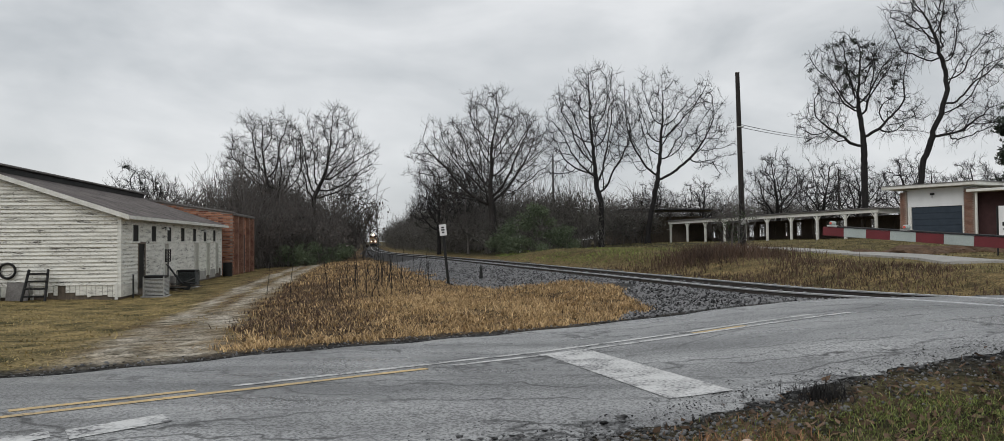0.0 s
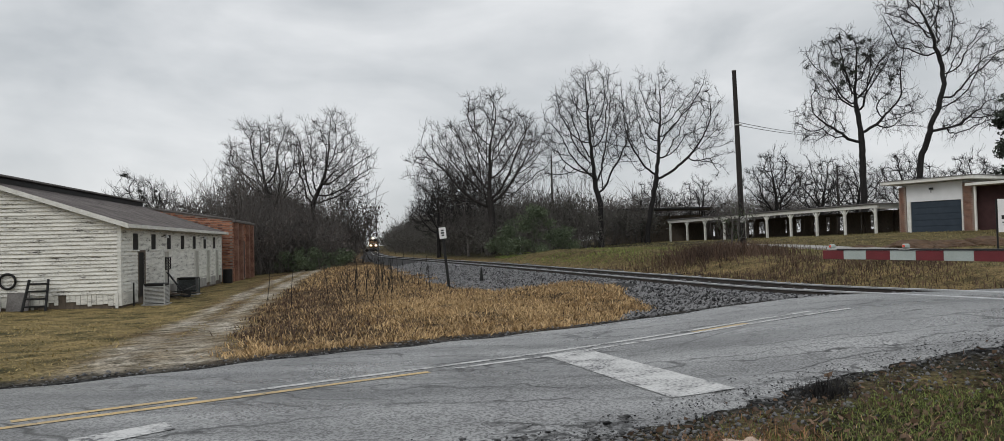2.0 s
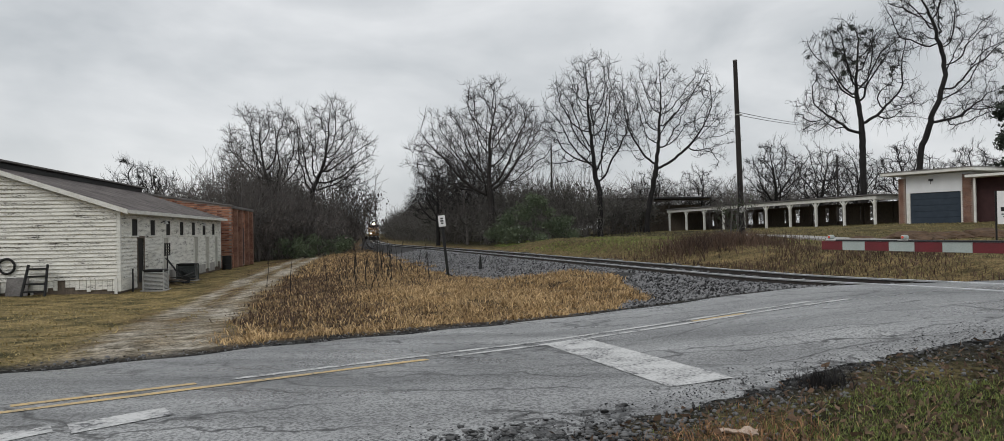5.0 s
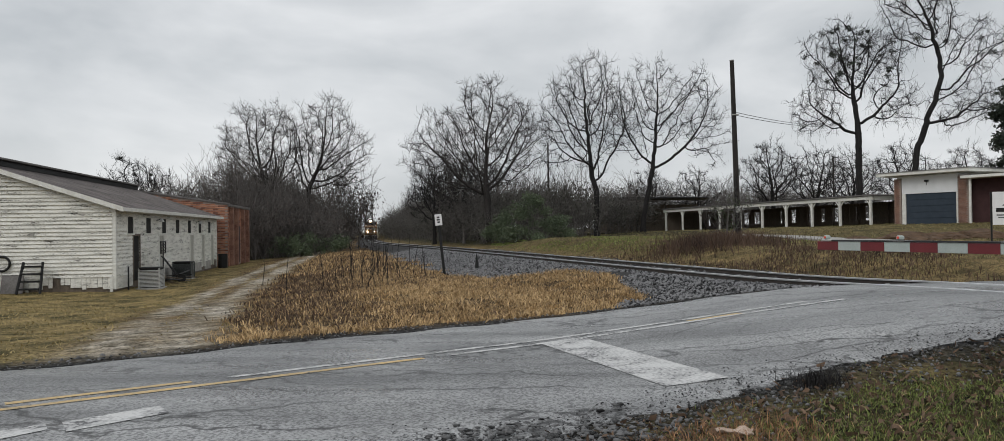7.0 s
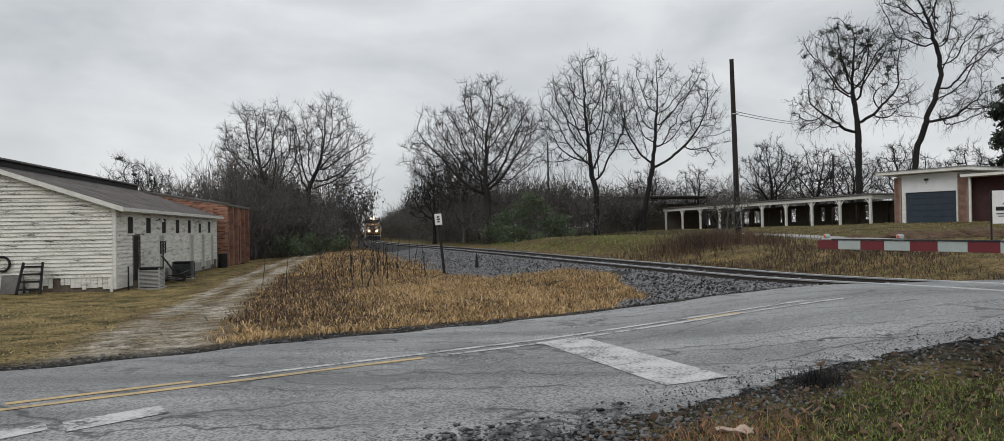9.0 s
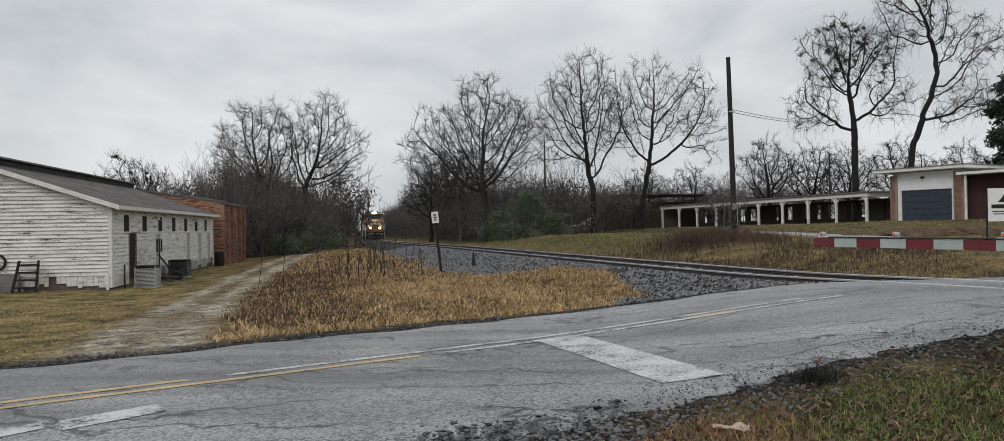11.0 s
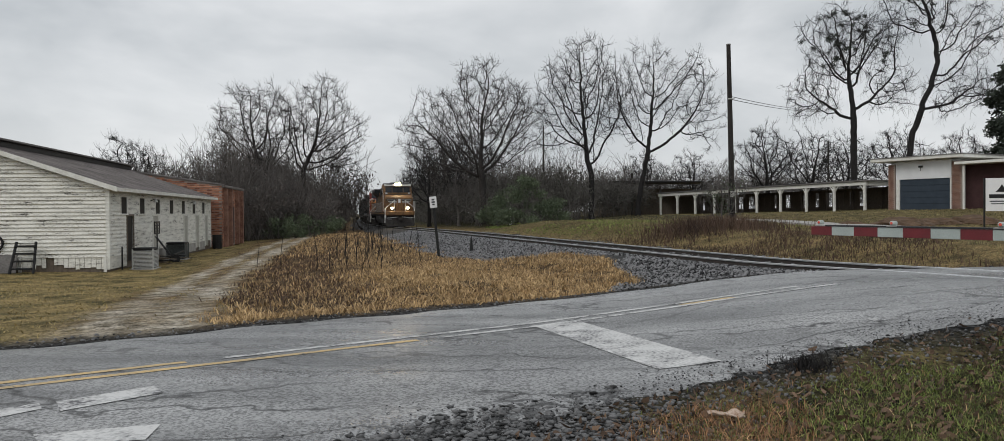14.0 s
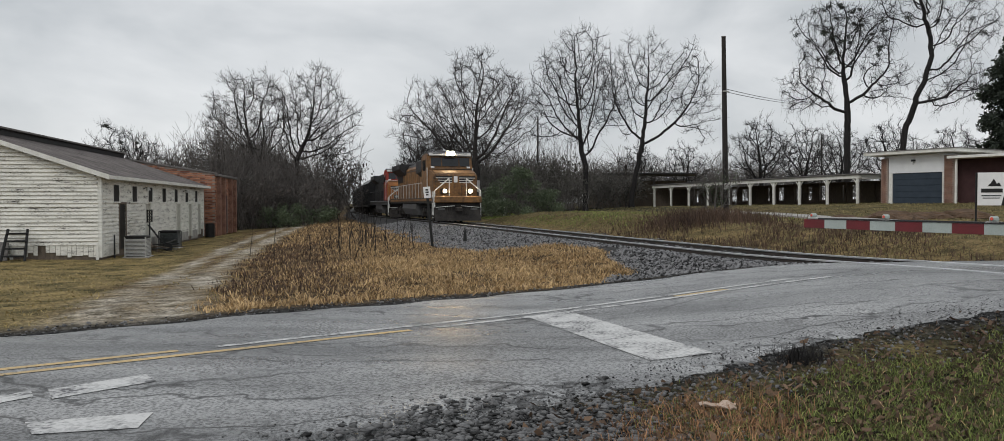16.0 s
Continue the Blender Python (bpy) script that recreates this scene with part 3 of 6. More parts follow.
def flat_mark(name, corners, material, label):
    """A painted quad cut into strips that follow the road's rise."""
    bm = bmesh.new()
    a, b, c, d = [Vector(p) for p in corners]
    rows = []
    for i in range(13):
        t = i / 12
        p, q = a.lerp(d, t), b.lerp(c, t)
        rows.append([bm.verts.new((s.x, s.y, float(road_z(s.x, s.y)) + 0.018)) for s in (p, p.lerp(q, 0.5), q)])
    for r, s in zip(rows, rows[1:]):
        for k in (0, 1):
            bm.faces.new((r[k], r[k + 1], s[k + 1], s[k]))
    bmesh.ops.recalc_face_normals(bm, faces=bm.faces[:])
    if bm.faces[:][0].normal.z < 0:
        bmesh.ops.reverse_faces(bm, faces=bm.faces[:])
    return tagged(part(name, bm, material), label, "road marking", kind="structure")


make_ground()
make_road()


def make_markings():
    for k, (v, spans) in enumerate(((ROAD_MID + 0.14, ((-14, 0.2), (0.5, 2.2), (2.6, 11.2))), (ROAD_MID - 0.14, ((-14, 0.1), (0.4, 4.9), (5.3, 11.6))))):
        for j, (w0, w1) in enumerate(spans):
            rows = [(w, v - 0.055, v + 0.055) for w in np.linspace(w0, w1, max(2, int((w1 - w0) / 0.4)))]
            marking("centre_line", rows, M["yellow_mark"] if w1 < 5.5 else M["white_mark"], "worn double centre line on the asphalt", 10 * k + j)
    marking("centre_line", [(w, ROAD_MID - 0.10, ROAD_MID + 0.02) for w in np.linspace(9.2, 10.0, 4)], M["yellow_mark"], "worn double centre line on the asphalt", 77)
    flat_mark("stop_line", ((0.34, 10.95), (0.98, 11.25), (2.19, 8.12), (1.49, 7.86)), M["white_mark"], "worn wide white stop line on the asphalt")
    flat_mark("letter_bar", ((-3.86, 6.66), (-3.30, 7.26), (-3.08, 6.98), (-3.64, 6.34)), M["white_mark"], "worn white painted pavement letter stroke")
    flat_mark("letter_bar", ((-4.6, 6.0), (-3.98, 6.62), (-3.84, 6.42), (-4.4, 5.6)), M["white_mark"], "worn white painted pavement letter stroke")
    flat_mark("letter_bar", ((-3.45, 5.66), (-2.64, 5.93), (-2.57, 5.52), (-3.22, 5.36)), M["white_mark"], "worn white painted pavement letter stroke")
    flat_mark("paint_spot", ((4.30, 9.56), (4.42, 9.58), (4.50, 9.38), (4.38, 9.36)), M["white_mark"], "small white paint fleck on the asphalt")


make_markings()


def make_driveway():
    bm = bmesh.new()
    last = None
    for i, (x, y) in enumerate(DRIVE):
        a, b = DRIVE[max(i - 1, 0)], DRIVE[min(i + 1, len(DRIVE) - 1)]
        d = Vector((b[0] - a[0], b[1] - a[1])).normalized()
        row = []
        for k in (-1.1, 0, 1.1):
            px, py = x + d.y * k, y - d.x * k
            row.append(bm.verts.new((px, py, float(ground_z(px, py)) + 0.09)))
        if last:
            for k in (0, 1):
                bm.faces.new((last[k], last[k + 1], row[k + 1], row[k]))
        last = row
    bmesh.ops.recalc_face_normals(bm, faces=bm.faces[:])
    r = bmesh.ops.extrude_face_region(bm, geom=bm.faces[:])
    bmesh.ops.translate(bm, verts=[v for v in r["geom"] if isinstance(v, bmesh.types.BMVert)], vec=(0, 0, -0.2))
    bmesh.ops.recalc_face_normals(bm, faces=bm.faces[:])
    tagged(part("driveway", bm, M["concrete"]), "pale worn concrete lane along the far bank", "pavement", kind="structure")


make_driveway()


# ---- the railway track ----
def heading(y):
    d = 0.5
    return math.atan2(float(track_x(y + d) - track_x(y - d)), 2 * d)


def rail_run(side):
    """One rail: foot, web and head along the bend."""
    ys = np.concatenate([np.arange(-30, 90, 1.0), np.arange(90, 700, 5.0)])
    out = ((-0.075, -0.17), (0.075, -0.17), (0.075, -0.155), (0.012, -0.135), (0.012, -0.045), (0.037, -0.035), (0.037, -0.004), (0.028, 0.0),
           (-0.028, 0.0), (-0.037, -0.004), (-0.037, -0.035), (-0.012, -0.045), (-0.012, -0.135), (-0.075, -0.155))
    bm = bmesh.new()
    rows = []
    for y in ys:
        a = heading(float(y))
        cx, cz = float(track_x(y)), float(rail_z(y))
        rx, ry = math.cos(a), -math.sin(a)
        rows.append([bm.verts.new((cx + (side * 0.755 + p) * rx, y + (side * 0.755 + p) * ry, cz + q)) for p, q in out])
    n = len(out)
    for r, s in zip(rows, rows[1:]):
        for i in range(n):
            fc = bm.faces.new((r[i], r[(i + 1) % n], s[(i + 1) % n], s[i]))
            fc.material_index = 1 if i in (6, 7, 8, 9, 5) else 0
    bmesh.ops.recalc_face_normals(bm, faces=bm.faces[:])
    return bm


def make_track():
    track = empty("railway_track", pose(0, 0, 0), "single railway track with shiny worn railheads on timber ties", "railway track", kind="structure")
    for s in (-1, 1):
        r = part("rail", rail_run(s), M["rail"], track, "rusty steel rail with a polished top")
        r.data.materials.append(M["rail_top"])
    first, y = None, 9.0
    for i in range(290):
        m = Matrix.Translation((float(track_x(y)), y, float(rail_z(y)) - 0.26)) @ Matrix.Rotation(-heading(y) + radians(random.uniform(-1, 1)), 4, "Z")
        if first is None:
            first = part("tie", boxed(-1.28, 1.28, -0.115, 0.115, -0.09, 0.09, 0.01), M["tie"], track)
            first.matrix_basis = m
        else:
            sharing("tie", first, track, m)
        y += 0.53
    # the bed
    ys = np.concatenate([np.arange(-30, 90, 1.0), np.arange(90, 700, 6.0)])
    us = np.array([-5.2, -3.9, -2.4, -1.75, -0.5, 0.5, 1.75, 2.4, 3.2, 4.0])
    drop = np.array([-0.9, -0.52, -0.28, -0.12, -0.135, -0.135, -0.12, -0.28, -0.5, -0.8])
    gu, gy = np.meshgrid(us, ys)
    x = track_x(gy) + gu / 0.958
    z = rail_z(gy) + drop[None]
    clear = smooth(0.2, 1.2, np.maximum(ROAD_NEAR - road_v(x, gy), road_v(x, gy) - ROAD_FAR))
    z = z - (1 - clear) * 0.5
    v = np.stack([x, gy, z], -1).reshape(-1, 3)
    nx = len(us)
    i = (np.arange(len(ys) - 1)[:, None] * nx + np.arange(nx - 1)).ravel()
    f = np.concatenate([np.stack([i, i + 1, i + nx + 1], 1), np.stack([i, i + nx + 1, i + nx], 1)])
    tagged(mesh_np("ballast_bed", v, f, M["bed"]), "bed of broken grey stone under the track", "ballast", kind="structure")


make_track()


# ---- the white clapboard building ----
HOUSE = pose(-16.6, 32.6, -0.75, 0, 0, 10.2)   # near corner; x to the left is minus, y along the wall
HALF, LONG, EAVE, RISE = 5.75, 21.6, 3.52, 0.335


def clap_row(length, deep=0.028, high=0.165, y0=0.0):
    """One lapped board, standing out at its foot."""
    return prism(bmesh.new(), ((0, 0), (deep, 0), (0.008, high), (0, high)), 0, length, "y")


def make_house():
    h = empty("clapboard_building", HOUSE, "long white clapboard building with peeling paint and a shingle roof", "building")
    top = lambda x: EAVE + RISE * (-x if x > -HALF else 2 * HALF + x)
    # solid core behind the boards
    core = prism(bmesh.new(), ((-0.03, 0.0), (-0.03, EAVE), (-HALF, top(-HALF) - 0.02), (-2 * HALF, EAVE), (-2 * HALF, 0.0)), 0.03, LONG - 0.03)
    part("wall", core, M["wood"], h, "bare boards behind the siding")
    # gable boards
    z, k = 0.62, 0
    while z < top(-HALF) - 0.1:
        run = min(2 * HALF, 2 * HALF - 2 * max(0, (z + 0.1 - EAVE) / RISE))
        x1 = -max(0, (z + 0.1 - EAVE) / RISE) - 0.1 * (z < EAVE)
        bm = prism(bmesh.new(), ((0.03, z), (-0.045, z), (-0.008 + 0.03, z + 0.165), (0.03, z + 0.165)), -run - x1 * 0 + 0, 0, "x")
        bmesh.ops.transform(bm, matrix=Matrix.Translation((x1, -0.03 + random.uniform(-0.004, 0.002), random.uniform(-0.006, 0.006))), verts=bm.verts)
        part("siding_board", bm, M["siding"], h)
        z += 0.158
        k += 1
    # side boards, cut at the openings
    wins = [2.0 + 2.85 * i for i in range(7)]
    doors = [(2.9, 0.95), (7.2, 0.9), (14.0, 0.9), (17.2, 0.9), (20.0, 0.85)]
    holes = [(w - 0.42, w + 0.42, 2.42, 3.18) for w in wins] + [(d - q / 2, d + q / 2, 0.30, 2.30) for d, q in doors]
    z = 0.62
    while z < EAVE - 0.05:
        cuts = sorted((a, b) for a, b, z0, z1 in holes if z + 0.08 > z0 and z + 0.08 < z1)
        y = 0.1
        for a, b in cuts + [(LONG, LONG)]:
            if a - y > 0.05:
                bm = prism(bmesh.new(), ((-0.03, z), (0.042, z), (0.004, z + 0.165), (-0.03, z + 0.165)), y, a)
                part("siding_board", bm, M["siding"], h)
            y = b
        z += 0.158
    # skirting boards at the foot, of uneven length
    rnd = random.Random(4)
    x = -0.12
    while x > -2 * HALF + 0.5:
        w = rnd.uniform(0.12, 0.3)
        lo = rnd.choice((0.12, 0.18, 0.2, 0.32)) if x > -2.6 else 0.16
        if rnd.random() > (0.05 if x > -2.6 else 0.0):
            part("skirt_board", boxed(x - w, x - 0.012, -0.035, -0.005, lo, 0.62, 0.006), M["siding"], h)
        x -= w
    for x in (-0.1, -3.35, -4.6, -7.4):
        part("corner_post", boxed(x - 0.1, x + 0.02, -0.075, -0.037, 0.0, 0.66, 0.005), M["trim"], h)
    for y0, y1 in ((0.1, 2.35), (3.45, 6.7), (7.7, 13.5), (14.5, 16.7), (17.7, 19.5)):
        part("skirt_board", boxed(-0.02, 0.026, y0, y1, 0.1, 0.615, 0.006), M["siding"] if y1 < 8 else M["concrete"], h)
    part("corner_board", boxed(-0.13, 0.045, -0.045, 0.13, 0.1, EAVE, 0.006), M["trim"], h)
    part("corner_board", boxed(-0.08, 0.045, LONG - 0.12, LONG + 0.04, 0.1, EAVE, 0.006), M["trim"], h)
    for w in wins:
        win = part("window", boxed(-0.04, 0.02, w - 0.42, w + 0.42, 2.42, 3.18), M["grimy_glass"], h, "small dark window")
        fr = bmesh.new()
        for q in ((w - 0.49, w - 0.42, 2.42, 3.24), (w + 0.42, w + 0.49, 2.42, 3.24)):
            box(fr, 0.0, 0.05, q[0], q[1], q[2], q[3], 0.006)
        box(fr, 0.0, 0.05, w - 0.42, w + 0.42, 3.18, 3.24, 0.006)
        part("window_frame", fr, M["trim"], win)
        part("sill", boxed(0.0, 0.08, w - 0.52, w + 0.52, 2.35, 2.42, 0.008), M["trim"], win)
    for i, (d, q) in enumerate(doors):
        shut = i > 0
        # the first door is a black panel that paints the unlit room behind
        dr = part("door", boxed(-0.028 if shut else -0.026, 0.0 if shut else -0.004, d - q / 2, d + q / 2, 0.3, 2.3), M["door"] if shut else M["black"], h, "white panelled door" if shut else "black panel painting the shaded inside of an open doorway")
        fr = bmesh.new()
        box(fr, 0.0, 0.055, d - q / 2 - 0.09, d - q / 2, 0.28, 2.4, 0.006)
        box(fr, 0.0, 0.055, d + q / 2, d + q / 2 + 0.09, 0.28, 2.4, 0.006)
        box(fr, 0.0, 0.055, d - q / 2, d + q / 2, 2.3, 2.4, 0.006)
        part("door_frame", fr, M["trim"] if shut else M["wood"], dr)
        if shut:
            for zz in (0.45, 1.0, 1.65):
                part("panel", boxed(0.0, 0.012, d - q / 2 + 0.12, d + q / 2 - 0.12, zz, zz + 0.45, 0.008), M["door"], dr)
    # roof: two slopes with overhang, barge boards, and the dark raised ridge
    ov, oy = 0.42, 0.35
    for s in (1, -1):
        x0 = ov if s > 0 else -2 * HALF - ov
        pts = ((x0, EAVE - ov * RISE + 0.02), (-HALF, top(-HALF) + 0.02), (-HALF, top(-HALF) + 0.14), (x0, EAVE - ov * RISE + 0.12))
        part("roof", prism(bmesh.new(), pts, -oy, LONG + oy), M["shingle"], h, "brown-grey shingle slope")
        if s > 0:
            pts = ((x0 + 0.02, EAVE - ov * RISE - 0.06), (x0 + 0.02, EAVE - ov * RISE + 0.14), (-HALF, top(-HALF) + 0.16), (-HALF, top(-HALF) - 0.03))
            part("barge_board", prism(bmesh.new(), pts, -oy - 0.045, -oy - 0.003), M["trim"], h, "white rake board")
            part("fascia", boxed(x0 + 0.003, x0 + 0.035, -oy, LONG + oy, EAVE - ov * RISE - 0.03, EAVE - ov * RISE + 0.12, 0.005), M["trim"], h)
            for i, yy in enumerate(np.arange(0.3, LONG, 0.9)):
                part("rafter_tail", boxed(0.06, x0 - 0.01, yy, yy + 0.05, EAVE - 0.2, EAVE - 0.09), M["trim"], h)
    part("ridge_beam", boxed(-HALF - 0.75, -HALF + 0.55, -oy + 0.05, LONG + oy + 0.3, top(-HALF) - 0.05, top(-HALF) + 0.22, 0.02), M["black"], h, "dark raised ridge strip")
    part("ridge_cap", boxed(-HALF - 0.9, -HALF + 0.7, -oy, LONG + oy + 0.35, top(-HALF) + 0.224, top(-HALF) + 0.32, 0.02), M["tin"], h, "grey metal ridge cap")
    # small lamps under the eave
    for y in (6.3, 15.2):
        lp = part("wall_lamp", rod(bmesh.new(), (0.03, y, 3.05), (0.26, y, 3.14), 0.02), M["dark_metal"], h)
        part("lamp_shade", rod(bmesh.new(), (0.28, y, 2.98), (0.28, y, 3.16), 0.13, 12, 0.04), M["unit"], lp)


make_house()


def make_brick_building():
    b = empty("brick_building", pose(-20.1, 55.2, -0.7, 0, 0, 10.2), "red brick building with a sloping parapet and side bays", "building")
    L, Wd, Hc = 9.0, 8.5, 4.35
    part("wall", prism(bmesh.new(), ((0, 0), (0, Hc), (-Wd, Hc + 1.35), (-Wd, 0)), 0.0, L), M["mortar"], b, "brick wall")
    part("parapet_cap", prism(bmesh.new(), ((0.12, Hc), (0.12, Hc + 0.1), (-Wd - 0.1, Hc + 1.47), (-Wd - 0.1, Hc + 1.36)), -0.12, 0.25), M["tin"], b)
    first = None
    heap = Heap()
    bv, bf = shape_of(boxed(0.0, 0.31, -0.02, 0.05, 0, 0.095, 0.008))
    at, n = [], 0
    for r in range(int((Hc + 1.3) / 0.12)):
        z = r * 0.12
        x = 0.0 if r % 2 else -0.165
        while x > -Wd:
            x -= 0.33
            if z + 0.1 < Hc - x * 0.159 - 0.1:
                if n < 290 and x > -3.3:
                    m = Matrix.Translation((x, -0.002, z))
                    if first is None:
                        first = part("brick", boxed(0.0, 0.31, -0.02, 0.05, 0, 0.095, 0.008), M["brick"], b)
                        first.matrix_basis = m
                    else:
                        sharing("brick", first, b, m)
                    n += 1
                else:
                    at.append((x, -0.002, z))
    # the long side, towards the track
    side = [(0.0, 0.33 * i, 0.12 * r) for r in range(int((Hc - 0.1) / 0.12)) for i in range(int(L / 0.33)) if not (0.9 < 0.33 * i < 2.0 and r < 24) and not (3.4 < 0.33 * i < 5.0 and r < 24)]
    a = np.array(at)
    heap.many(bv, bf, a, np.zeros(len(a)), np.ones((len(a), 3)))
    sd = np.array(side)
    heap.many(bv, bf, sd, np.full(len(sd), radians(90)), np.ones((len(sd), 3)))
    tagged(heap.made("brickwork", M["brick"], b), kind="stuff")
    for y0, y1 in ((1.0, 2.0), (3.5, 5.0)):
        part("door", boxed(-0.1, 0.012, y0, y1, 0.1, 2.9), M["maroon"], b, "dark recessed loading door")
    for y in (0.5, 2.5, 5.5, 7.6):
        part("pilaster", boxed(0.02, 0.28, y, y + 0.4, 0, Hc - 0.2, 0.01), M["pier"], b)
    part("gutter", boxed(0.02, 0.2, -0.1, L, Hc - 0.15, Hc + 0.02, 0.02), M["tin"], b)


def shape_of(bm):
    bmesh.ops.triangulate(bm, faces=bm.faces[:])
    bm.verts.index_update()
    v = np.array([q.co[:] for q in bm.verts])
    f = np.array([[q.index for q in k.verts] for k in bm.faces])
    bm.free()
    return v, f


make_brick_building()


# ---- the train ----
def make_truck(parent, y, name="truck", axles=(-1.85, 0, 1.85), side_mat="under"):
    t = part(name, boxed(-0.95, 0.95, y - 2.5, y + 2.5, 0.55, 0.95, 0.05), M["under"], parent, "grimy cast wheel truck")
    for s in (-1, 1):
        bm = boxed(s * 1.08 - 0.09, s * 1.08 + 0.09, y - 2.35, y + 2.35, 0.62, 0.92, 0.05)
        for a in axles:
            box(bm, s * 1.12 - 0.12, s * 1.12 + 0.12, y + a - 0.2, y + a + 0.2, 0.34, 0.7, 0.04)
            rod(bm, (s * 1.14, y + a + 0.55, 0.66), (s * 1.14, y + a + 0.55, 1.0), 0.11, 8)
        part("side_frame", bm, M[side_mat], t)
    for a in axles:
        for s in (-1, 1):
            part("wheel", rod(bmesh.new(), (s * 0.69, y + a, 0.51), (s * 0.82, y + a, 0.51), 0.51, 20), M["under"], t)


def make_locomotive(name, label, body, nose, roof, lit, stripe):
    e = empty(name, pose(0, 0, 0), label, "locomotive")
    L = 11.2
    part("frame", boxed(-1.55, 1.55, -L + 0.4, L - 0.5, 1.25, 1.62, 0.03), M["under"] if lit else M["loco_grey"], e, "grimy walkway sill")
    part("sill_stripe", boxed(-1.565, 1.565, -L + 0.6, L - 0.7, 1.40, 1.56), stripe, e)
    tank = bmesh.new()
    prism(tank, ((-1.45, 0.85), (-1.2, 0.4), (1.2, 0.4), (1.45, 0.85), (1.45, 1.22), (-1.45, 1.22)), -3.6, 3.4)
    part("fuel_tank", tank, M["loco_grey"], e, "grey dented fuel tank")
    for y in (-6.9, 6.7):
        make_truck(e, y)
    # long hood with doors and a flared radiator
    part("hood", prism(bmesh.new(), ((-0.95, 1.62), (-0.95, 3.9), (-0.7, 4.25), (0.7, 4.25), (0.95, 3.9), (0.95, 1.62)), -L + 1.0, 6.0), body, e)
    part("hood_roof", prism(bmesh.new(), ((-0.98, 3.72), (-0.72, 4.3), (-0.3, 4.42), (0.3, 4.42), (0.72, 4.3), (0.98, 3.72)), -L + 0.95, 6.02), roof, e, "dark hood roof")
    for s in (-1, 1):
        for i in range(17):
            y = -L + 1.4 + i * 0.98
            part("hood_door", boxed(s * 0.955 - 0.012, s * 0.955 + 0.012, y, y + 0.88, 1.75, 3.55, 0.006), body, e)
        part("louvre", boxed(s * 0.97 - 0.02, s * 0.97 + 0.02, -L + 1.5, -L + 4.4, 3.0, 3.65), M["black"], e)
    part("radiator", prism(bmesh.new(), ((-0.95, 3.55), (-1.5, 4.05), (-1.5, 4.45), (1.5, 4.45), (1.5, 4.05), (0.95, 3.55)), -L + 1.2, -L + 6.2), roof, e, "flared radiator housing")
    part("blower_housing", prism(bmesh.new(), ((-0.95, 3.0), (-1.5, 3.4), (-1.5, 4.2), (-0.9, 4.45), (0.9, 4.45), (1.5, 4.2), (1.5, 3.4), (0.95, 3.0)), 3.6, 6.0), roof, e, "dark flared blower housing")
    part("exhaust_stack", boxed(-0.4, 0.4, 0.6, 1.6, 4.42, 4.66, 0.04), M["black"], e)
    for y in (-8.6, -7.0, -5.6):
        part("fan", rod(bmesh.new(), (0, y, 4.45), (0, y, 4.62), 0.6, 18), M["loco_grey"], e)
    # cab
    cab = prism(bmesh.new(), ((6.0, 1.62), (6.0, 4.35), (6.3, 4.55), (8.0, 4.62), (8.35, 4.5), (8.62, 3.55), (8.62, 1.62)), -1.5, 1.5, "x")
    bmesh.ops.bevel(cab, geom=cab.edges[:], offset=0.07, segments=2, affect="EDGES")
    cab = part("cab", cab, body if lit else M["loco_red"], e, "wide crew cab")
    part("cab_roof", prism(bmesh.new(), ((5.95, 4.3), (6.3, 4.62), (8.02, 4.69), (8.44, 4.5), (8.38, 4.38), (8.0, 4.5), (6.3, 4.45)), -1.44, 1.44, "x"), roof, cab, "dark cab roof")
    for x0, x1 in ((-1.28, -0.62), (-0.55, 0.55), (0.62, 1.28)):
        p = prism(bmesh.new(), ((8.445, 4.26), (8.465, 4.26), (8.632, 3.70), (8.612, 3.70)), x0, x1, "x")
        part("windscreen", p, M["glass"], cab)
    for s in (-1, 1):
        part("side_window", boxed(s * 1.5 - 0.012, s * 1.5 + 0.012, 6.5, 7.7, 3.5, 4.15, 0.006), M["glass"], cab)
        part("number_board", boxed(s * 0.85 - 0.3, s * 0.85 + 0.3, 8.40, 8.50, 4.36, 4.55, 0.01), M["black"], cab)
        part("mirror", boxed(s * 1.62 - 0.05, s * 1.62 + 0.05, 7.8, 7.86, 3.4, 3.9, 0.01), M["black"], cab)
    part("headlight_box", boxed(-0.32, 0.32, 8.3, 8.60, 4.40, 4.72, 0.02), M["black"], cab)
    # added lip, only there to keep the lamps' spill off the nose
    part("headlight_visor", boxed(-0.33, 0.33, 8.5, 8.72, 4.34, 4.395, 0.01), M["black"], cab)
    for s in (-1, 1):
        part("headlight", rod(bmesh.new(), (s * 0.15, 8.60, 4.55), (s * 0.15, 8.63, 4.55), 0.14, 14), M["headlight"] if lit else M["unit"], cab, "lit twin headlight" if lit else "dark headlight")
        part("cab_corner_rail", rod(bmesh.new(), (s * 1.53, 8.5, 1.7), (s * 1.53, 8.5, 3.6), 0.03, 6), M["rail_white"], cab, "pale cab corner handrail")
        if not lit:
            part("cab_band", boxed(s * 0.78 - 0.7, s * 0.78 + 0.7, 8.60, 8.655, 3.36, 3.56, 0.01), M["rail_white"], cab, "white band under the windows")
            part("cab_band", boxed(s * 1.508 - 0.012, s * 1.508 + 0.012, 6.05, 8.5, 2.9, 3.2, 0.005), M["loco_orange"], cab, "orange band along the cab")
    part("roof_edge", prism(bmesh.new(), ((8.35, 4.50), (8.42, 4.58), (8.60, 4.42), (8.56, 4.36)), -1.40, 1.40, "x"), M["unit"], cab, "pale roof brow")
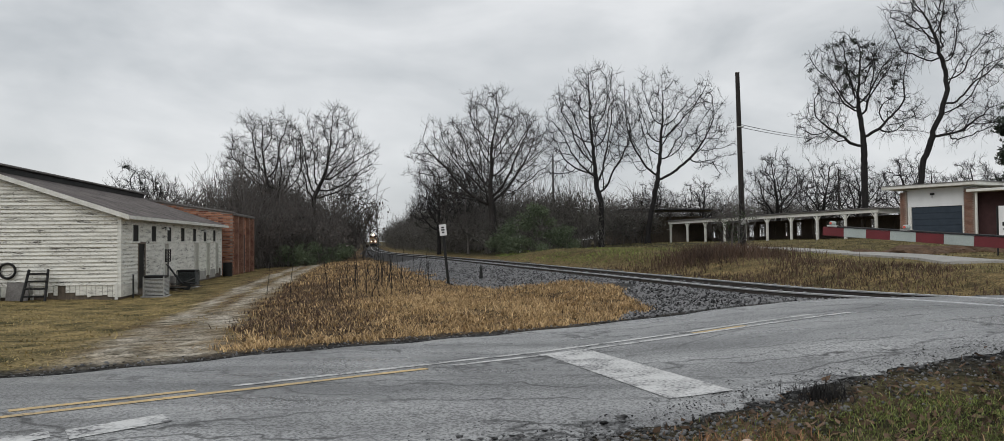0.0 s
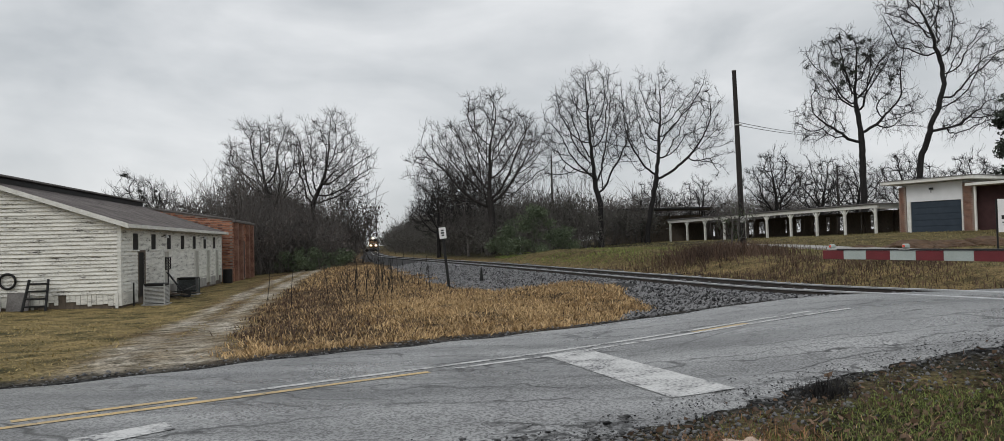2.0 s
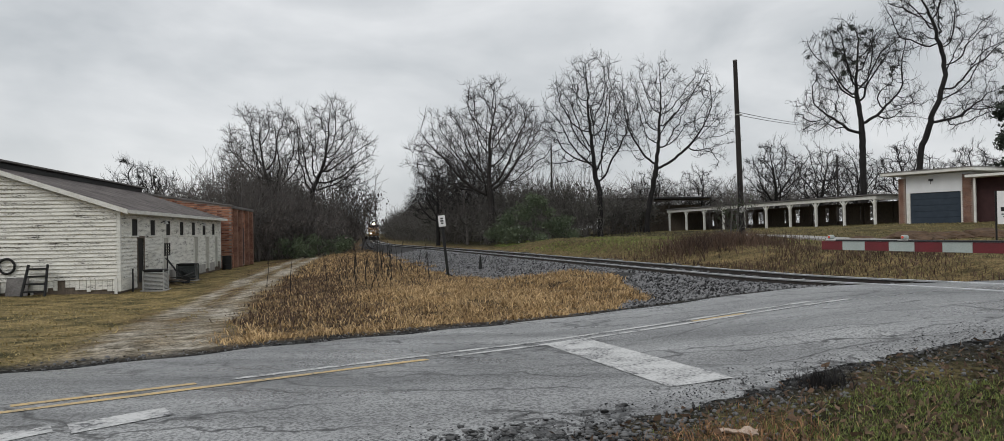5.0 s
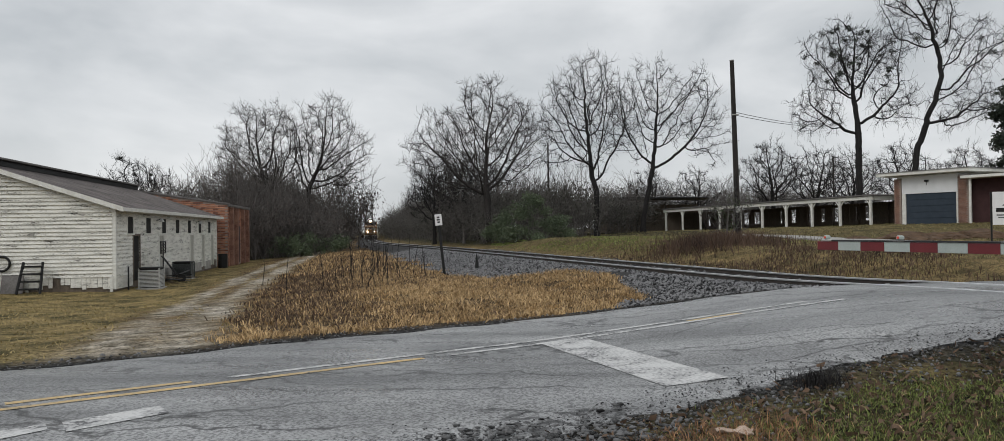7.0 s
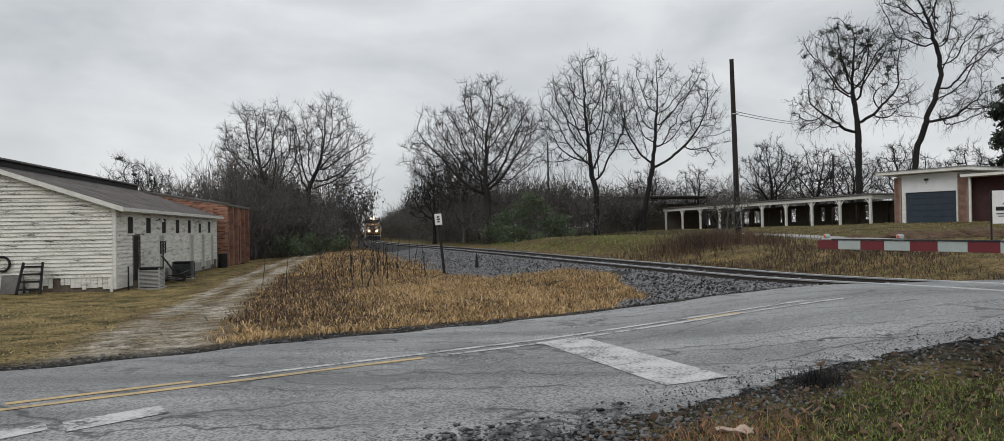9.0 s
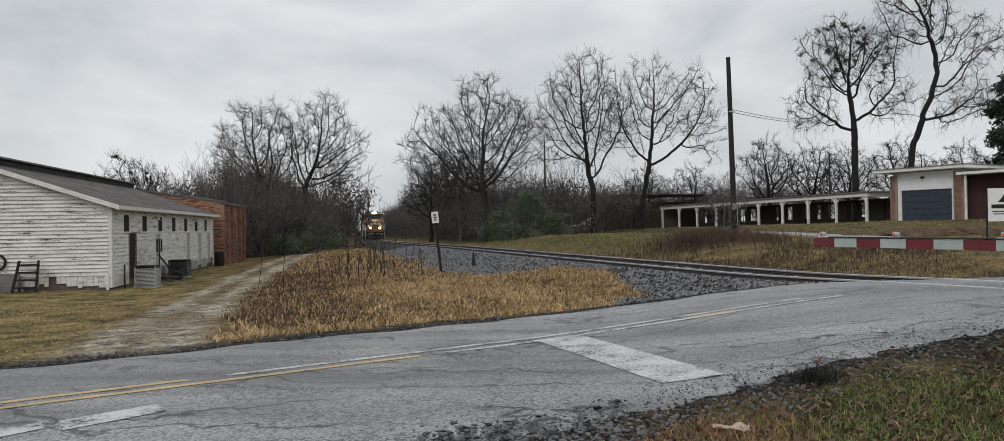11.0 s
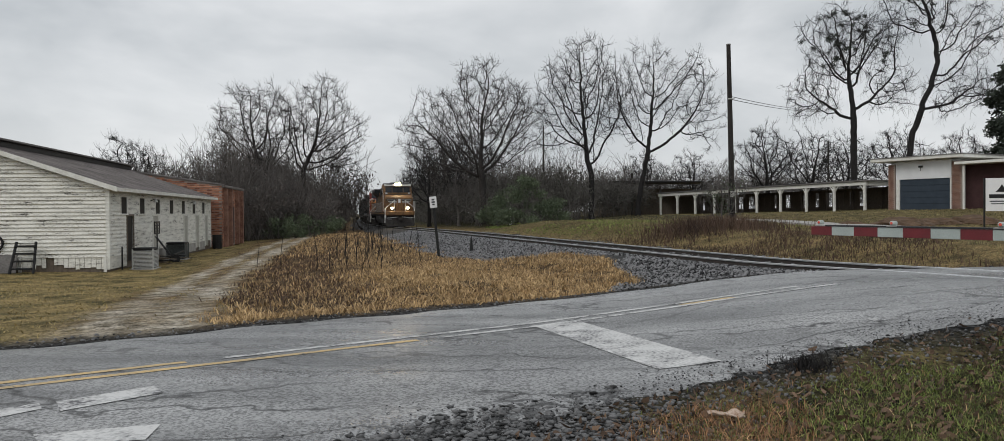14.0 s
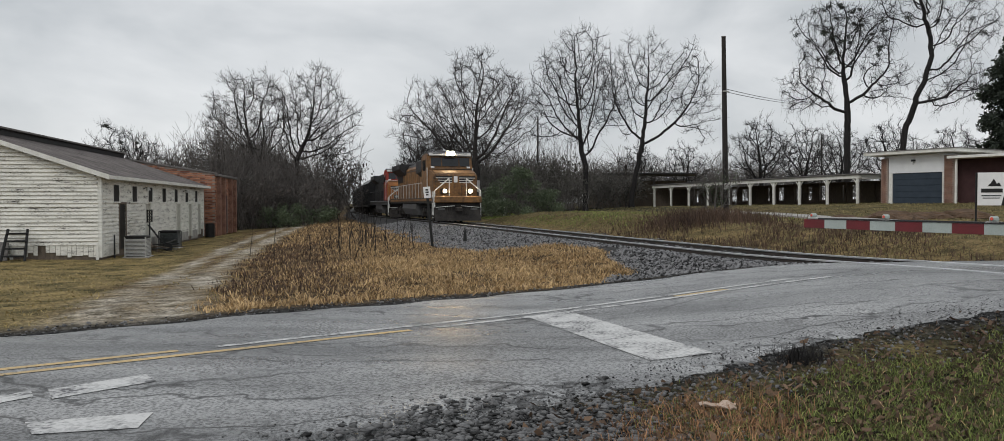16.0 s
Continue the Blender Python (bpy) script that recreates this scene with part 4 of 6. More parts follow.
    # nose
    n = prism(bmesh.new(), ((8.6, 1.62), (8.6, 3.55), (9.35, 3.42), (10.15, 3.2), (10.3, 2.95), (10.3, 1.62)), -1.42, 1.42, "x")
    bmesh.ops.bevel(n, geom=n.edges[:], offset=0.09, segments=2, affect="EDGES")
    n = part("nose", n, nose, e, "blunt wide nose")
    part("nose_door", boxed(-0.85, -0.2, 10.29, 10.325, 1.7, 2.95, 0.01), nose, n)
    for s in (-1, 1):
        for i in range(3):
            x0, x1 = sorted((s * 0.24, s * (1.28 - 0.13 * i)))
            part("wing_stripe", boxed(x0, x1, 10.285 - 0.10 * (i == 0), 10.335, 2.90 - i * 0.15, 2.99 - i * 0.15), M["black"], n)
            part("wing_stripe", boxed(x0, x1, 10.29, 10.33, 2.855 - i * 0.15, 2.895 - i * 0.15), M["rail_white"], n)
        part("nose_seam", boxed(s * 0.4 - 0.02, s * 0.4 + 0.02, 10.30, 10.33, 1.75, 2.4), M["black"], n)
        part("marker_light", boxed(s * 1.2 - 0.12, s * 1.2 + 0.12, 8.66, 8.72, 3.56, 3.68, 0.02), M["sign_white"], n)
    part("shield", boxed(-0.12, 0.12, 10.30, 10.345, 2.58, 2.98, 0.02), M["sign_white"], n, "plain pale badge")
    part("nose_cap", boxed(-1.30, 1.30, 8.66, 9.3, 3.475, 3.50), M["loco_grey"], n, "dark anti-glare panel")
    part("nose_sign", boxed(-1.75, -1.30, 9.6, 9.63, 2.0, 2.75), M["unit"], n)
    # front platform, pilot, plough, steps, rails
    part("anticlimber", boxed(-1.5, 1.5, 10.3, L, 1.28, 1.72, 0.06), body if lit else M["black"], e, "dusty end platform")
    part("pilot", boxed(-1.5, 1.5, 10.75, 10.95, 0.32, 1.3, 0.03), M["under"], e)
    for s in (-1, 1):
        for k in range(3):
            hose = rod(bmesh.new(), (s * (0.45 + 0.13 * k), 10.97, 1.15), (s * (0.42 + 0.13 * k), 11.12, 0.55), 0.03, 6)
            part("air_hose", hose, M["under"], e)
        part("cut_lever", rod(bmesh.new(), (s * 0.2, 11.05, 1.1), (s * 1.4, 11.0, 1.0), 0.02, 6), M["rail_white"], e)
        part("pilot_patch", boxed(s * 1.05 - 0.22, s * 1.05 + 0.22, 10.955, 10.975, 0.55, 0.95), M["loco_grey"], e)
    pl = prism(bmesh.new(), ((10.9, 0.16), (11.25, 0.16), (11.0, 0.85), (10.9, 0.85)), -1.45, 1.45, "x")
    part("snow_plough", pl, M["under"], e, "dark steel snow plough")
    part("coupler", boxed(-0.17, 0.17, 10.9, 11.65, 0.72, 1.02, 0.05), M["under"], e)
    for s in (-1, 1):
        for k in range(4):
            part("step", boxed(s * 1.3 - 0.25, s * 1.3 + 0.25, 10.45 + 0.02 * k, 10.75, 0.35 + 0.3 * k, 0.39 + 0.3 * k), M["rail_white"], e)
        for y in (10.40, 10.78):
            part("step_rail", rod(bmesh.new(), (s * 1.53, y, 0.5), (s * 1.53, y, 2.0), 0.03, 6), M["rail_white"], e, "white step handrail")
        fr = rod(bmesh.new(), (s * 1.48, 10.98, 1.0), (s * 1.48, 10.98, 2.05), 0.036, 6)
        rod(fr, (s * 1.48, 10.98, 2.05), (s * 0.55, 10.98, 2.82), 0.036, 6)
        rod(fr, (s * 0.55, 10.98, 1.72), (s * 0.55, 10.98, 2.82), 0.026, 6)
        part("front_handrail", fr, M["rail_white"], e, "white sloping end handrail")
        part("ditch_light_box", boxed(s * 0.82 - 0.17, s * 0.82 + 0.17, 10.3, 10.95, 1.86, 2.2, 0.02), M["black"], e)
        part("ditch_light", rod(bmesh.new(), (s * 0.82, 10.95, 2.03), (s * 0.82, 10.98, 2.03), 0.115, 14), M["headlight"] if lit else M["unit"], e, "lit ditch light" if lit else "dark ditch light")
        sr = bmesh.new()
        for i in range(12):
            y = -L + 1.0 + i * 1.5
            rod(sr, (s * 1.5, y, 1.6), (s * 1.5, y, 2.65), 0.025, 6)
        rod(sr, (s * 1.5, -L + 1, 2.65), (s * 1.5, -L + 17.5, 2.65), 0.025, 6)
        part("side_handrail", sr, M["unit"] if lit else M["dark_metal"], e, "side walkway handrail")
    part("horn", boxed(-0.2, 0.2, 6.8, 7.3, 4.66, 4.85, 0.04), M["unit"], e)
    part("cooling_unit", boxed(-0.7, 0.7, 6.4, 7.6, 4.64, 4.80, 0.05), M["loco_grey"], e)
    return e


def make_hopper():
    e = empty("hopper_car", pose(0, 0, 0), "black covered hopper car with ribbed sides", "freight car", "cars behind the locomotives")
    L = 8.2
    body = prism(bmesh.new(), ((-1.5, 1.25), (-1.58, 1.6), (-1.58, 3.95), (-1.1, 4.5), (-0.4, 4.65), (0.4, 4.65), (1.1, 4.5), (1.58, 3.95), (1.58, 1.6), (1.5, 1.25)), -L, L)
    part("body", body, M["car_black"], e)
    for s in (-1, 1):
        for i in range(11):
            y = -L + 0.2 + i * 1.6
            part("rib", boxed(s * 1.62 - 0.05, s * 1.62 + 0.05, y, y + 0.12, 1.3, 3.95), M["car_black"], e)
        part("side_sill", boxed(s * 1.55 - 0.08, s * 1.55 + 0.08, -L, L, 1.1, 1.32, 0.02), M["under"], e)
    for y in (-4.8, 0, 4.8):
        part("hopper_chute", prism(bmesh.new(), ((-1.3, 1.25), (-0.4, 0.35), (0.4, 0.35), (1.3, 1.25)), y - 1.1, y + 1.1), M["under"], e)
    part("running_board", boxed(-0.5, 0.5, -L + 0.3, L - 0.3, 4.66, 4.74), M["dark_metal"], e)
    for y in (-6.4, 6.4):
        make_truck(e, y, axles=(-0.88, 0.88))
    for y in (-L - 0.5, L + 0.1):
        part("coupler", boxed(-0.15, 0.15, y, y + 0.4, 0.75, 1.0, 0.04), M["under"], e)
    return e


LEAD = make_locomotive("lead_locomotive", "dusty yellow diesel locomotive with dark roof and lit headlights", M["loco_yellow"], M["loco_yellow"], M["dark_metal"], True, M["loco_yellow"])
SECOND = make_locomotive("second_locomotive", "black diesel locomotive with red and orange cab coupled behind", M["car_black"], M["loco_orange"], M["car_black"], False, M["car_black"])
CARS = [make_hopper()]
for _ in range(7):
    CARS.append(copy_thing(CARS[0], pose(0, 0, 0)))

# distances along the track's curve
TRACK_Y = np.arange(0, 800, 0.5)
TRACK_S = np.concatenate([[0], np.cumsum(np.hypot(np.diff(TRACK_Y), np.diff(track_x(TRACK_Y))))])


def on_track(s):
    y = float(np.interp(s, TRACK_S, TRACK_Y))
    return pose(float(track_x(y)), y, float(rail_z(y)), 0, 0, 180 - math.degrees(heading(y)))


def train_rows(behind):
    """Rows of a vehicle whose middle runs that many metres behind the leader's lamps."""
    s_end = float(np.interp(49.8, TRACK_Y, TRACK_S))
    speed = 16.35
    return [(t, on_track(s_end + speed * (16 - t) + behind)) for t in np.linspace(0, 16, 33)]


# ---- the crossing gate ----
GATE = empty("crossing_gate_arm", pose(6.73, 5.5, 1.305, 0, 0, 0), "red and grey-white striped crossing gate arm with lamps", "gate arm")


def make_gate():
    m = Matrix.Rotation(math.atan2(0.927, -0.346), 4, "Z")
    s, k = 6.50, 0
    while s > 0.3:
        lo = max(s - 0.41, 0.2)
        part("stripe", boxed(lo + 0.001, s - 0.001, -0.018, 0.018, -0.062, 0.062, 0.004, m=m), M["gate_red"] if k % 2 == 0 else M["gate_white"], GATE)
        s, k = s - 0.41, k + 1
    tube = rod(bmesh.new(), (0.2, 0.024, 0.075), (6.2, 0.024, 0.075), 0.012, 6)
    bmesh.ops.transform(tube, matrix=m, verts=tube.verts)
    part("conduit", tube, M["dark_metal"], GATE, "black cable along the top of the arm")
    for s in (6.32, 5.02, 3.52):
        lamp = part("lamp_housing", boxed(s - 0.10, s + 0.10, -0.035, 0.035, 0.064, 0.09, 0.015, m=m), M["unit"], GATE)
        part("lamp_body", boxed(s - 0.05, s + 0.05, -0.035, 0.035, 0.085, 0.15, 0.02, m=m), M["gate_white"], lamp)
        part("lamp_lens", rod(bmesh.new(), m @ Vector((s, 0.035, 0.12)), m @ Vector((s, 0.045, 0.12)), 0.018, 12), M["lens_red"], lamp, "red lamp lens")
    mast = empty("gate_mast", pose(6.73, 5.5, float(ground_z(6.73, 5.5))), "grey steel crossing gate mast with its drive box", "gate mast")
    part("post", rod(bmesh.new(), (0.25, -0.2, 0), (0.25, -0.2, 3.2), 0.06, 12), M["unit"], mast)
    part("drive_box", boxed(0.02, 0.5, -0.5, -0.05, 0.85, 1.5, 0.03), M["unit"], mast)
    part("pivot", rod(bmesh.new(), (-0.1, 0, 1.29 - float(ground_z(6.73, 5.5))), (0.3, -0.2, 1.29 - float(ground_z(6.73, 5.5))), 0.05, 10), M["dark_metal"], mast)
    part("footing", boxed(-0.05, 0.55, -0.5, 0.1, -0.1, 0.15, 0.02), M["concrete"], mast)


make_gate()


# ---- pole, sign post, far poles ----
def make_pole():
    z = float(ground_z(10.95, 38.5)) - 0.05
    p = empty("utility_pole", pose(10.95, 38.5, z, 0, -1.1, 0), "weathered dark wooden utility pole on the bank", "utility pole")
    part("shaft", rod(bmesh.new(), (0, 0, 0), (0, 0, 8.85), 0.15, 14, 0.10), M["pole"], p)
    part("insulator", rod(bmesh.new(), (-0.1, -0.12, 6.22), (0.2, -0.12, 6.22), 0.03, 8), M["unit"], p)
    part("meter_box", boxed(-0.12, 0.12, -0.24, -0.1, 1.45, 1.75, 0.02), M["unit"], p, "small grey box")
    part("conduit", rod(bmesh.new(), (-0.08, -0.13, 0), (-0.08, -0.13, 3.2), 0.025, 8), M["dark_metal"], p)
    part("cap", rod(bmesh.new(), (0, 0, 8.85), (0, 0, 8.9), 0.11, 14), M["tin"], p)
    for x, y, h in ((5.0, 110.0, 13.0), (38.5, 95.0, 8.5)):
        q = empty("distant_pole", pose(x, y, float(ground_z(x, y))), "thin bare pole among the trees", "pole", "distant poles")
        part("shaft", rod(bmesh.new(), (0, 0, 0), (0, 0, h), 0.14, 8, 0.1), M["pole"], q)


def make_sign_post():
    z = float(ground_z(-2.57, 29.2))
    s = empty("trackside_sign", pose(-2.57, 29.2, z - 0.03, -3, -5.5, 8), "leaning dark post with a small white trackside sign", "sign")
    part("post", boxed(-0.05, 0.05, -0.04, 0.04, 0, 2.3, 0.008), M["black"], s)
    pl = part("plate", boxed(-0.13, 0.13, -0.058, -0.045, 1.92, 2.34, 0.01), M["sign_white"], s, "white enamel plate")
    for zz, w in ((2.22, 0.05), (2.13, 0.06), (2.04, 0.045)):
        part("bar", boxed(-w, w, -0.064, -0.0585, zz - 0.025, zz + 0.03), M["black"], pl)
    st = empty("marker_stake", pose(-1.55, 33.0, float(ground_z(-1.55, 33))), "short black pointed marker stake", "stake")
    part("stake", rod(bmesh.new(), (0, 0, 0), (0, 0, 0.62), 0.10, 8, 0.02), M["black"], st)
    w = empty("white_marker_post", pose(0.2, 70.0, float(ground_z(0.2, 70))), "white marker post at the edge of the thicket", "post")
    part("stake", rod(bmesh.new(), (0, 0, 0), (0, 0, 1.5), 0.10, 8, 0.08), M["trim"], w)


make_pole()
make_sign_post()


# ---- the open shed, canopy and garage on the far bank ----
ROW = math.degrees(math.atan2(-27.0, 12.1))


def make_shed():
    g = 0.97
    s = empty("open_shed", pose(18.2, 94.0, g, 0, -0.65, ROW), "long low open-fronted shed with white posts and beam", "shed")
    N, P, D = 10, 3.28, 6.0
    L = (N - 1) * P
    for i in range(N):
        post = part("post", boxed(i * P - 0.10, i * P + 0.10, -0.10, 0.10, -0.3, 2.40, 0.015), M["trim"], s)
        for q in (-1, 1):
            if 0 <= i + q < N:
                br = rod(bmesh.new(), (i * P + q * 0.1, 0, 1.95), (i * P + q * 0.45, 0, 2.42), 0.05, 6)
                part("brace", br, M["trim"], post)
        part("back_post", boxed(i * P - 0.1, i * P + 0.1, D - 0.3, D - 0.1, -0.3, 2.4), M["wood"], s)
    part("beam", boxed(-0.3, L + 0.3, -0.14, 0.14, 2.40, 2.70, 0.015), M["trim"], s, "white front beam")
    part("end_beam", boxed(L + 0.02, L + 0.3, 0.17, D, 2.35, 2.72, 0.015), M["trim"], s)
    part("roof", boxed(-0.4, L + 0.5, -0.3, D + 0.3, 2.725, 2.83, 0.01), M["tin"], s, "grey tin roof")
    for i in range(int(L / 0.62)):
        part("roof_rib", boxed(i * 0.62, i * 0.62 + 0.1, -0.36, D + 0.3, 2.832, 2.89), M["dark_metal"], s)
    # the back is boarded below, with open gaps above between uneven boards
    part("back_wall", boxed(-0.2, L + 0.2, D - 0.08, D, -0.3, 0.75), M["wood"], s, "dark weathered back boards")
    part("back_rail", boxed(-0.2, L + 0.2, D - 0.08, D, 2.1, 2.4), M["wood"], s)
    rnd, x = random.Random(9), -0.2
    while x < L - 0.4:
        w = rnd.uniform(0.25, 0.9)
        if rnd.random() < 0.68:
            part("back_board", boxed(x, min(x + w, L), D - 0.07, D - 0.02, 0.752, 2.098), M["wood"], s)
        x += w + 0.02
    part("end_wall", boxed(-0.3, -0.15, 0.2, D, -0.3, 2.4), M["wood"], s)
    part("floor_slab", boxed(-0.4, L + 0.5, -0.5, D, -0.5, -0.02, 0.01), M["concrete"], s)
    c = empty("tin_canopy", pose(11.3, 106.0, 1.25, 0, 0, -10), "dark tin-roofed open canopy on thin poles", "canopy")
    for x in (0, 4.5, 9, 13.5):
        for y in (0, 7):
            part("pole", rod(bmesh.new(), (x, y, -0.2), (x, y, 3.7), 0.1, 8), M["pole"], c)
    part("roof", prism(bmesh.new(), ((-0.6, 3.55), (2.5, 4.25), (14.5, 4.15), (14.5, 4.3), (2.5, 4.42), (-0.6, 3.75)), -0.6, 7.6), M["dark_metal"], c, "dark sloping tin roof")
    part("back_wall", boxed(0, 13.5, 6.9, 7.0, -0.2, 3.5), M["wood"], c)
    p = empty("porch_post_rack", pose(15.4, 98.0, 1.2), "tall dark timber frame beside the canopy", "frame")
    part("post", boxed(-0.12, 0.12, -0.1, 0.1, -0.2, 5.2, 0.01), M["pole"], p)
    part("rail", boxed(0.12, 2.6, -0.05, 0.05, 3.6, 3.75), M["pole"], p)


def make_garage():
    g = empty("garage_building", pose(30.7, 63.8, 1.55, 0, 0, ROW + 6), "low garage with white upper panel and brick piers", "building")
    W, D, H = 6.0, 7.0, 3.95
    part("wall", boxed(0.05, W - 0.9, 0.3, D, -0.3, H - 0.1), M["stucco"], g)
    for x0, x1 in ((0.0, 0.62), (W - 0.85, W)):
        pier = part("pier", boxed(x0 + 0.02, x1 - 0.02, -0.05, 0.3, -0.3, H - 0.3, 0.01), M["mortar"], g, "red-brown brick pier")
        h = Heap()
        bv, bf = shape_of(boxed(0, 0.2, -0.02, 0.04, 0, 0.07, 0.005))
        at = np.array([(x0 + 0.0 + 0.215 * i + (0.1 if r % 2 else 0), -0.05, r * 0.085) for r in range(int((H - 0.35) / 0.085)) for i in range(int((x1 - x0) / 0.215))])
        h.many(bv, bf, at, np.zeros(len(at)), np.ones((len(at), 3)))
        tagged(h.made("brickwork", M["pier"], pier), kind="stuff")
    part("upper_panel", boxed(0.64, W - 0.87, 0.0, 0.26, 2.42, H - 0.12, 0.01), M["stucco"], g, "white upper panel")
    for x0, x1 in ((0.64, 0.95), (W - 1.0, W - 0.87)):
        part("jamb", boxed(x0, x1, 0.0, 0.26, -0.3, 2.42, 0.01), M["trim"], g)
    d = part("garage_door", boxed(0.95, W - 1.0, 0.1, 0.2, -0.3, 2.42), M["garage_door"], g, "navy-grey sectional door")
    for i in range(5):
        part("panel", boxed(0.97, W - 1.02, 0.08, 0.1, 0.02 + i * 0.48, 0.46 + i * 0.48, 0.015), M["garage_door"], d)
    part("roof", boxed(-1.0, W + 0.5, -0.9, D + 0.5, H - 0.08, H + 0.16, 0.02), M["trim"], g, "flat roof with white fascia")
    part("roof_edge", boxed(-1.05, W + 0.55, -0.95, D + 0.55, H + 0.16, H + 0.22), M["tin"], g)
    lp = part("wall_lamp", boxed(2.6, 2.9, -0.16, -0.005, 3.3, 3.45, 0.02), M["dark_metal"], g)
    part("lamp_arm", rod(bmesh.new(), (2.75, -0.1, 3.3), (2.75, -0.1, 3.05), 0.02), M["dark_metal"], lp)
    # open porch
    part("porch_wall", boxed(W - 0.88, W + 9, 0.45, 0.6, -0.3, H - 0.5), M["maroon"], g, "dark maroon porch wall")
    part("porch_roof", boxed(W - 0.1, W + 9.5, -1.0, 1.7, H - 0.62, H - 0.42, 0.02), M["trim"], g)
    for x in (W + 0.35, W + 4.8, W + 9):
        part("porch_post", boxed(x, x + 0.14, -0.7, -0.56, -0.3, H - 0.62, 0.01), M["trim"], g)
    part("slab", boxed(-0.3, W + 9.3, -1.2, 1.2, -0.6, -0.3), M["concrete"], g)
    # sign board
    z = float(ground_z(20.9, 34.5))
    b = empty("sign_board", pose(20.75, 34.5, z, 0, 0, -20), "white and black board sign on thin posts", "sign")
    for x in (-0.02, 2.3):
        part("post", boxed(x, x + 0.07, 0, 0.06, -0.1, 2.15, 0.008), M["black"], b)
    pn = part("panel", boxed(0.05, 2.35, -0.045, -0.005, 0.72, 2.15, 0.006), M["black"], b)
    q = prism(bmesh.new(), ((0.05, 0.72), (0.95, 0.72), (1.28, 2.15), (0.05, 2.15)), -0.055, -0.047)
    part("white_field", q, M["sign_white"], pn, "white slanted field")
    for x0, x1, z0, z1, mk in ((0.18, 1.0, 1.28, 1.45, "black"), (0.2, 0.95, 1.12, 1.17, "unit_dark"), (0.25, 0.9, 1.02, 1.06, "unit_dark"), (1.45, 2.2, 1.75, 1.98, "sign_white"), (1.1, 2.2, 0.82, 1.05, "sign_white")):
        part("bar", boxed(x0, x1, -0.066, -0.0565, z0, z1), M[mk], pn)
    lg = prism(bmesh.new(), ((0.42, 1.55), (0.95, 1.55), (0.86, 1.72), (0.78, 1.66), (0.66, 1.88), (0.54, 1.68)), -0.066, -0.0565)
    part("emblem", lg, M["black"], pn)


make_shed()
make_garage()


# ---- clutter by the clapboard building ----
def at_house(x, y, z=0.0, rz=0.0):
    p = HOUSE @ Vector((x, y, 0))
    return Matrix.Translation((p.x, p.y, float(ground_z(p.x, p.y)) + z)) @ Matrix.Rotation(radians(10.2 + rz), 4, "Z")


def make_condenser(m, w, h, light):
    e = empty("air_conditioner", m, "weathered louvred air-conditioner unit beside the wall" if light else "dark grey air-conditioner unit beside the wall", "air conditioner")
    k = M["unit"] if light else M["unit_dark"]
    part("core", boxed(-w + 0.04, w - 0.04, -w + 0.04, w - 0.04, 0.06, h - 0.05), M["black"], e)
    part("pad", boxed(-w - 0.1, w + 0.1, -w - 0.1, w + 0.1, -0.12, 0.06, 0.01), M["concrete"], e)
    n = 13
    for i in range(n):
        z = 0.09 + i * (h - 0.2) / n
        part("louvre", boxed(-w, w, -w, w, z, z + (h - 0.2) / n * 0.72, 0.015), k, e)
    part("top", boxed(-w - 0.01, w + 0.01, -w - 0.01, w + 0.01, h - 0.08, h, 0.02), M["black"], e, "dark fan top")
    for a, b in ((-w, -w), (w, -w), (w, w), (-w, w)):
        part("corner", boxed(a - 0.02, a + 0.02, b - 0.02, b + 0.02, 0.06, h - 0.04), k, e)


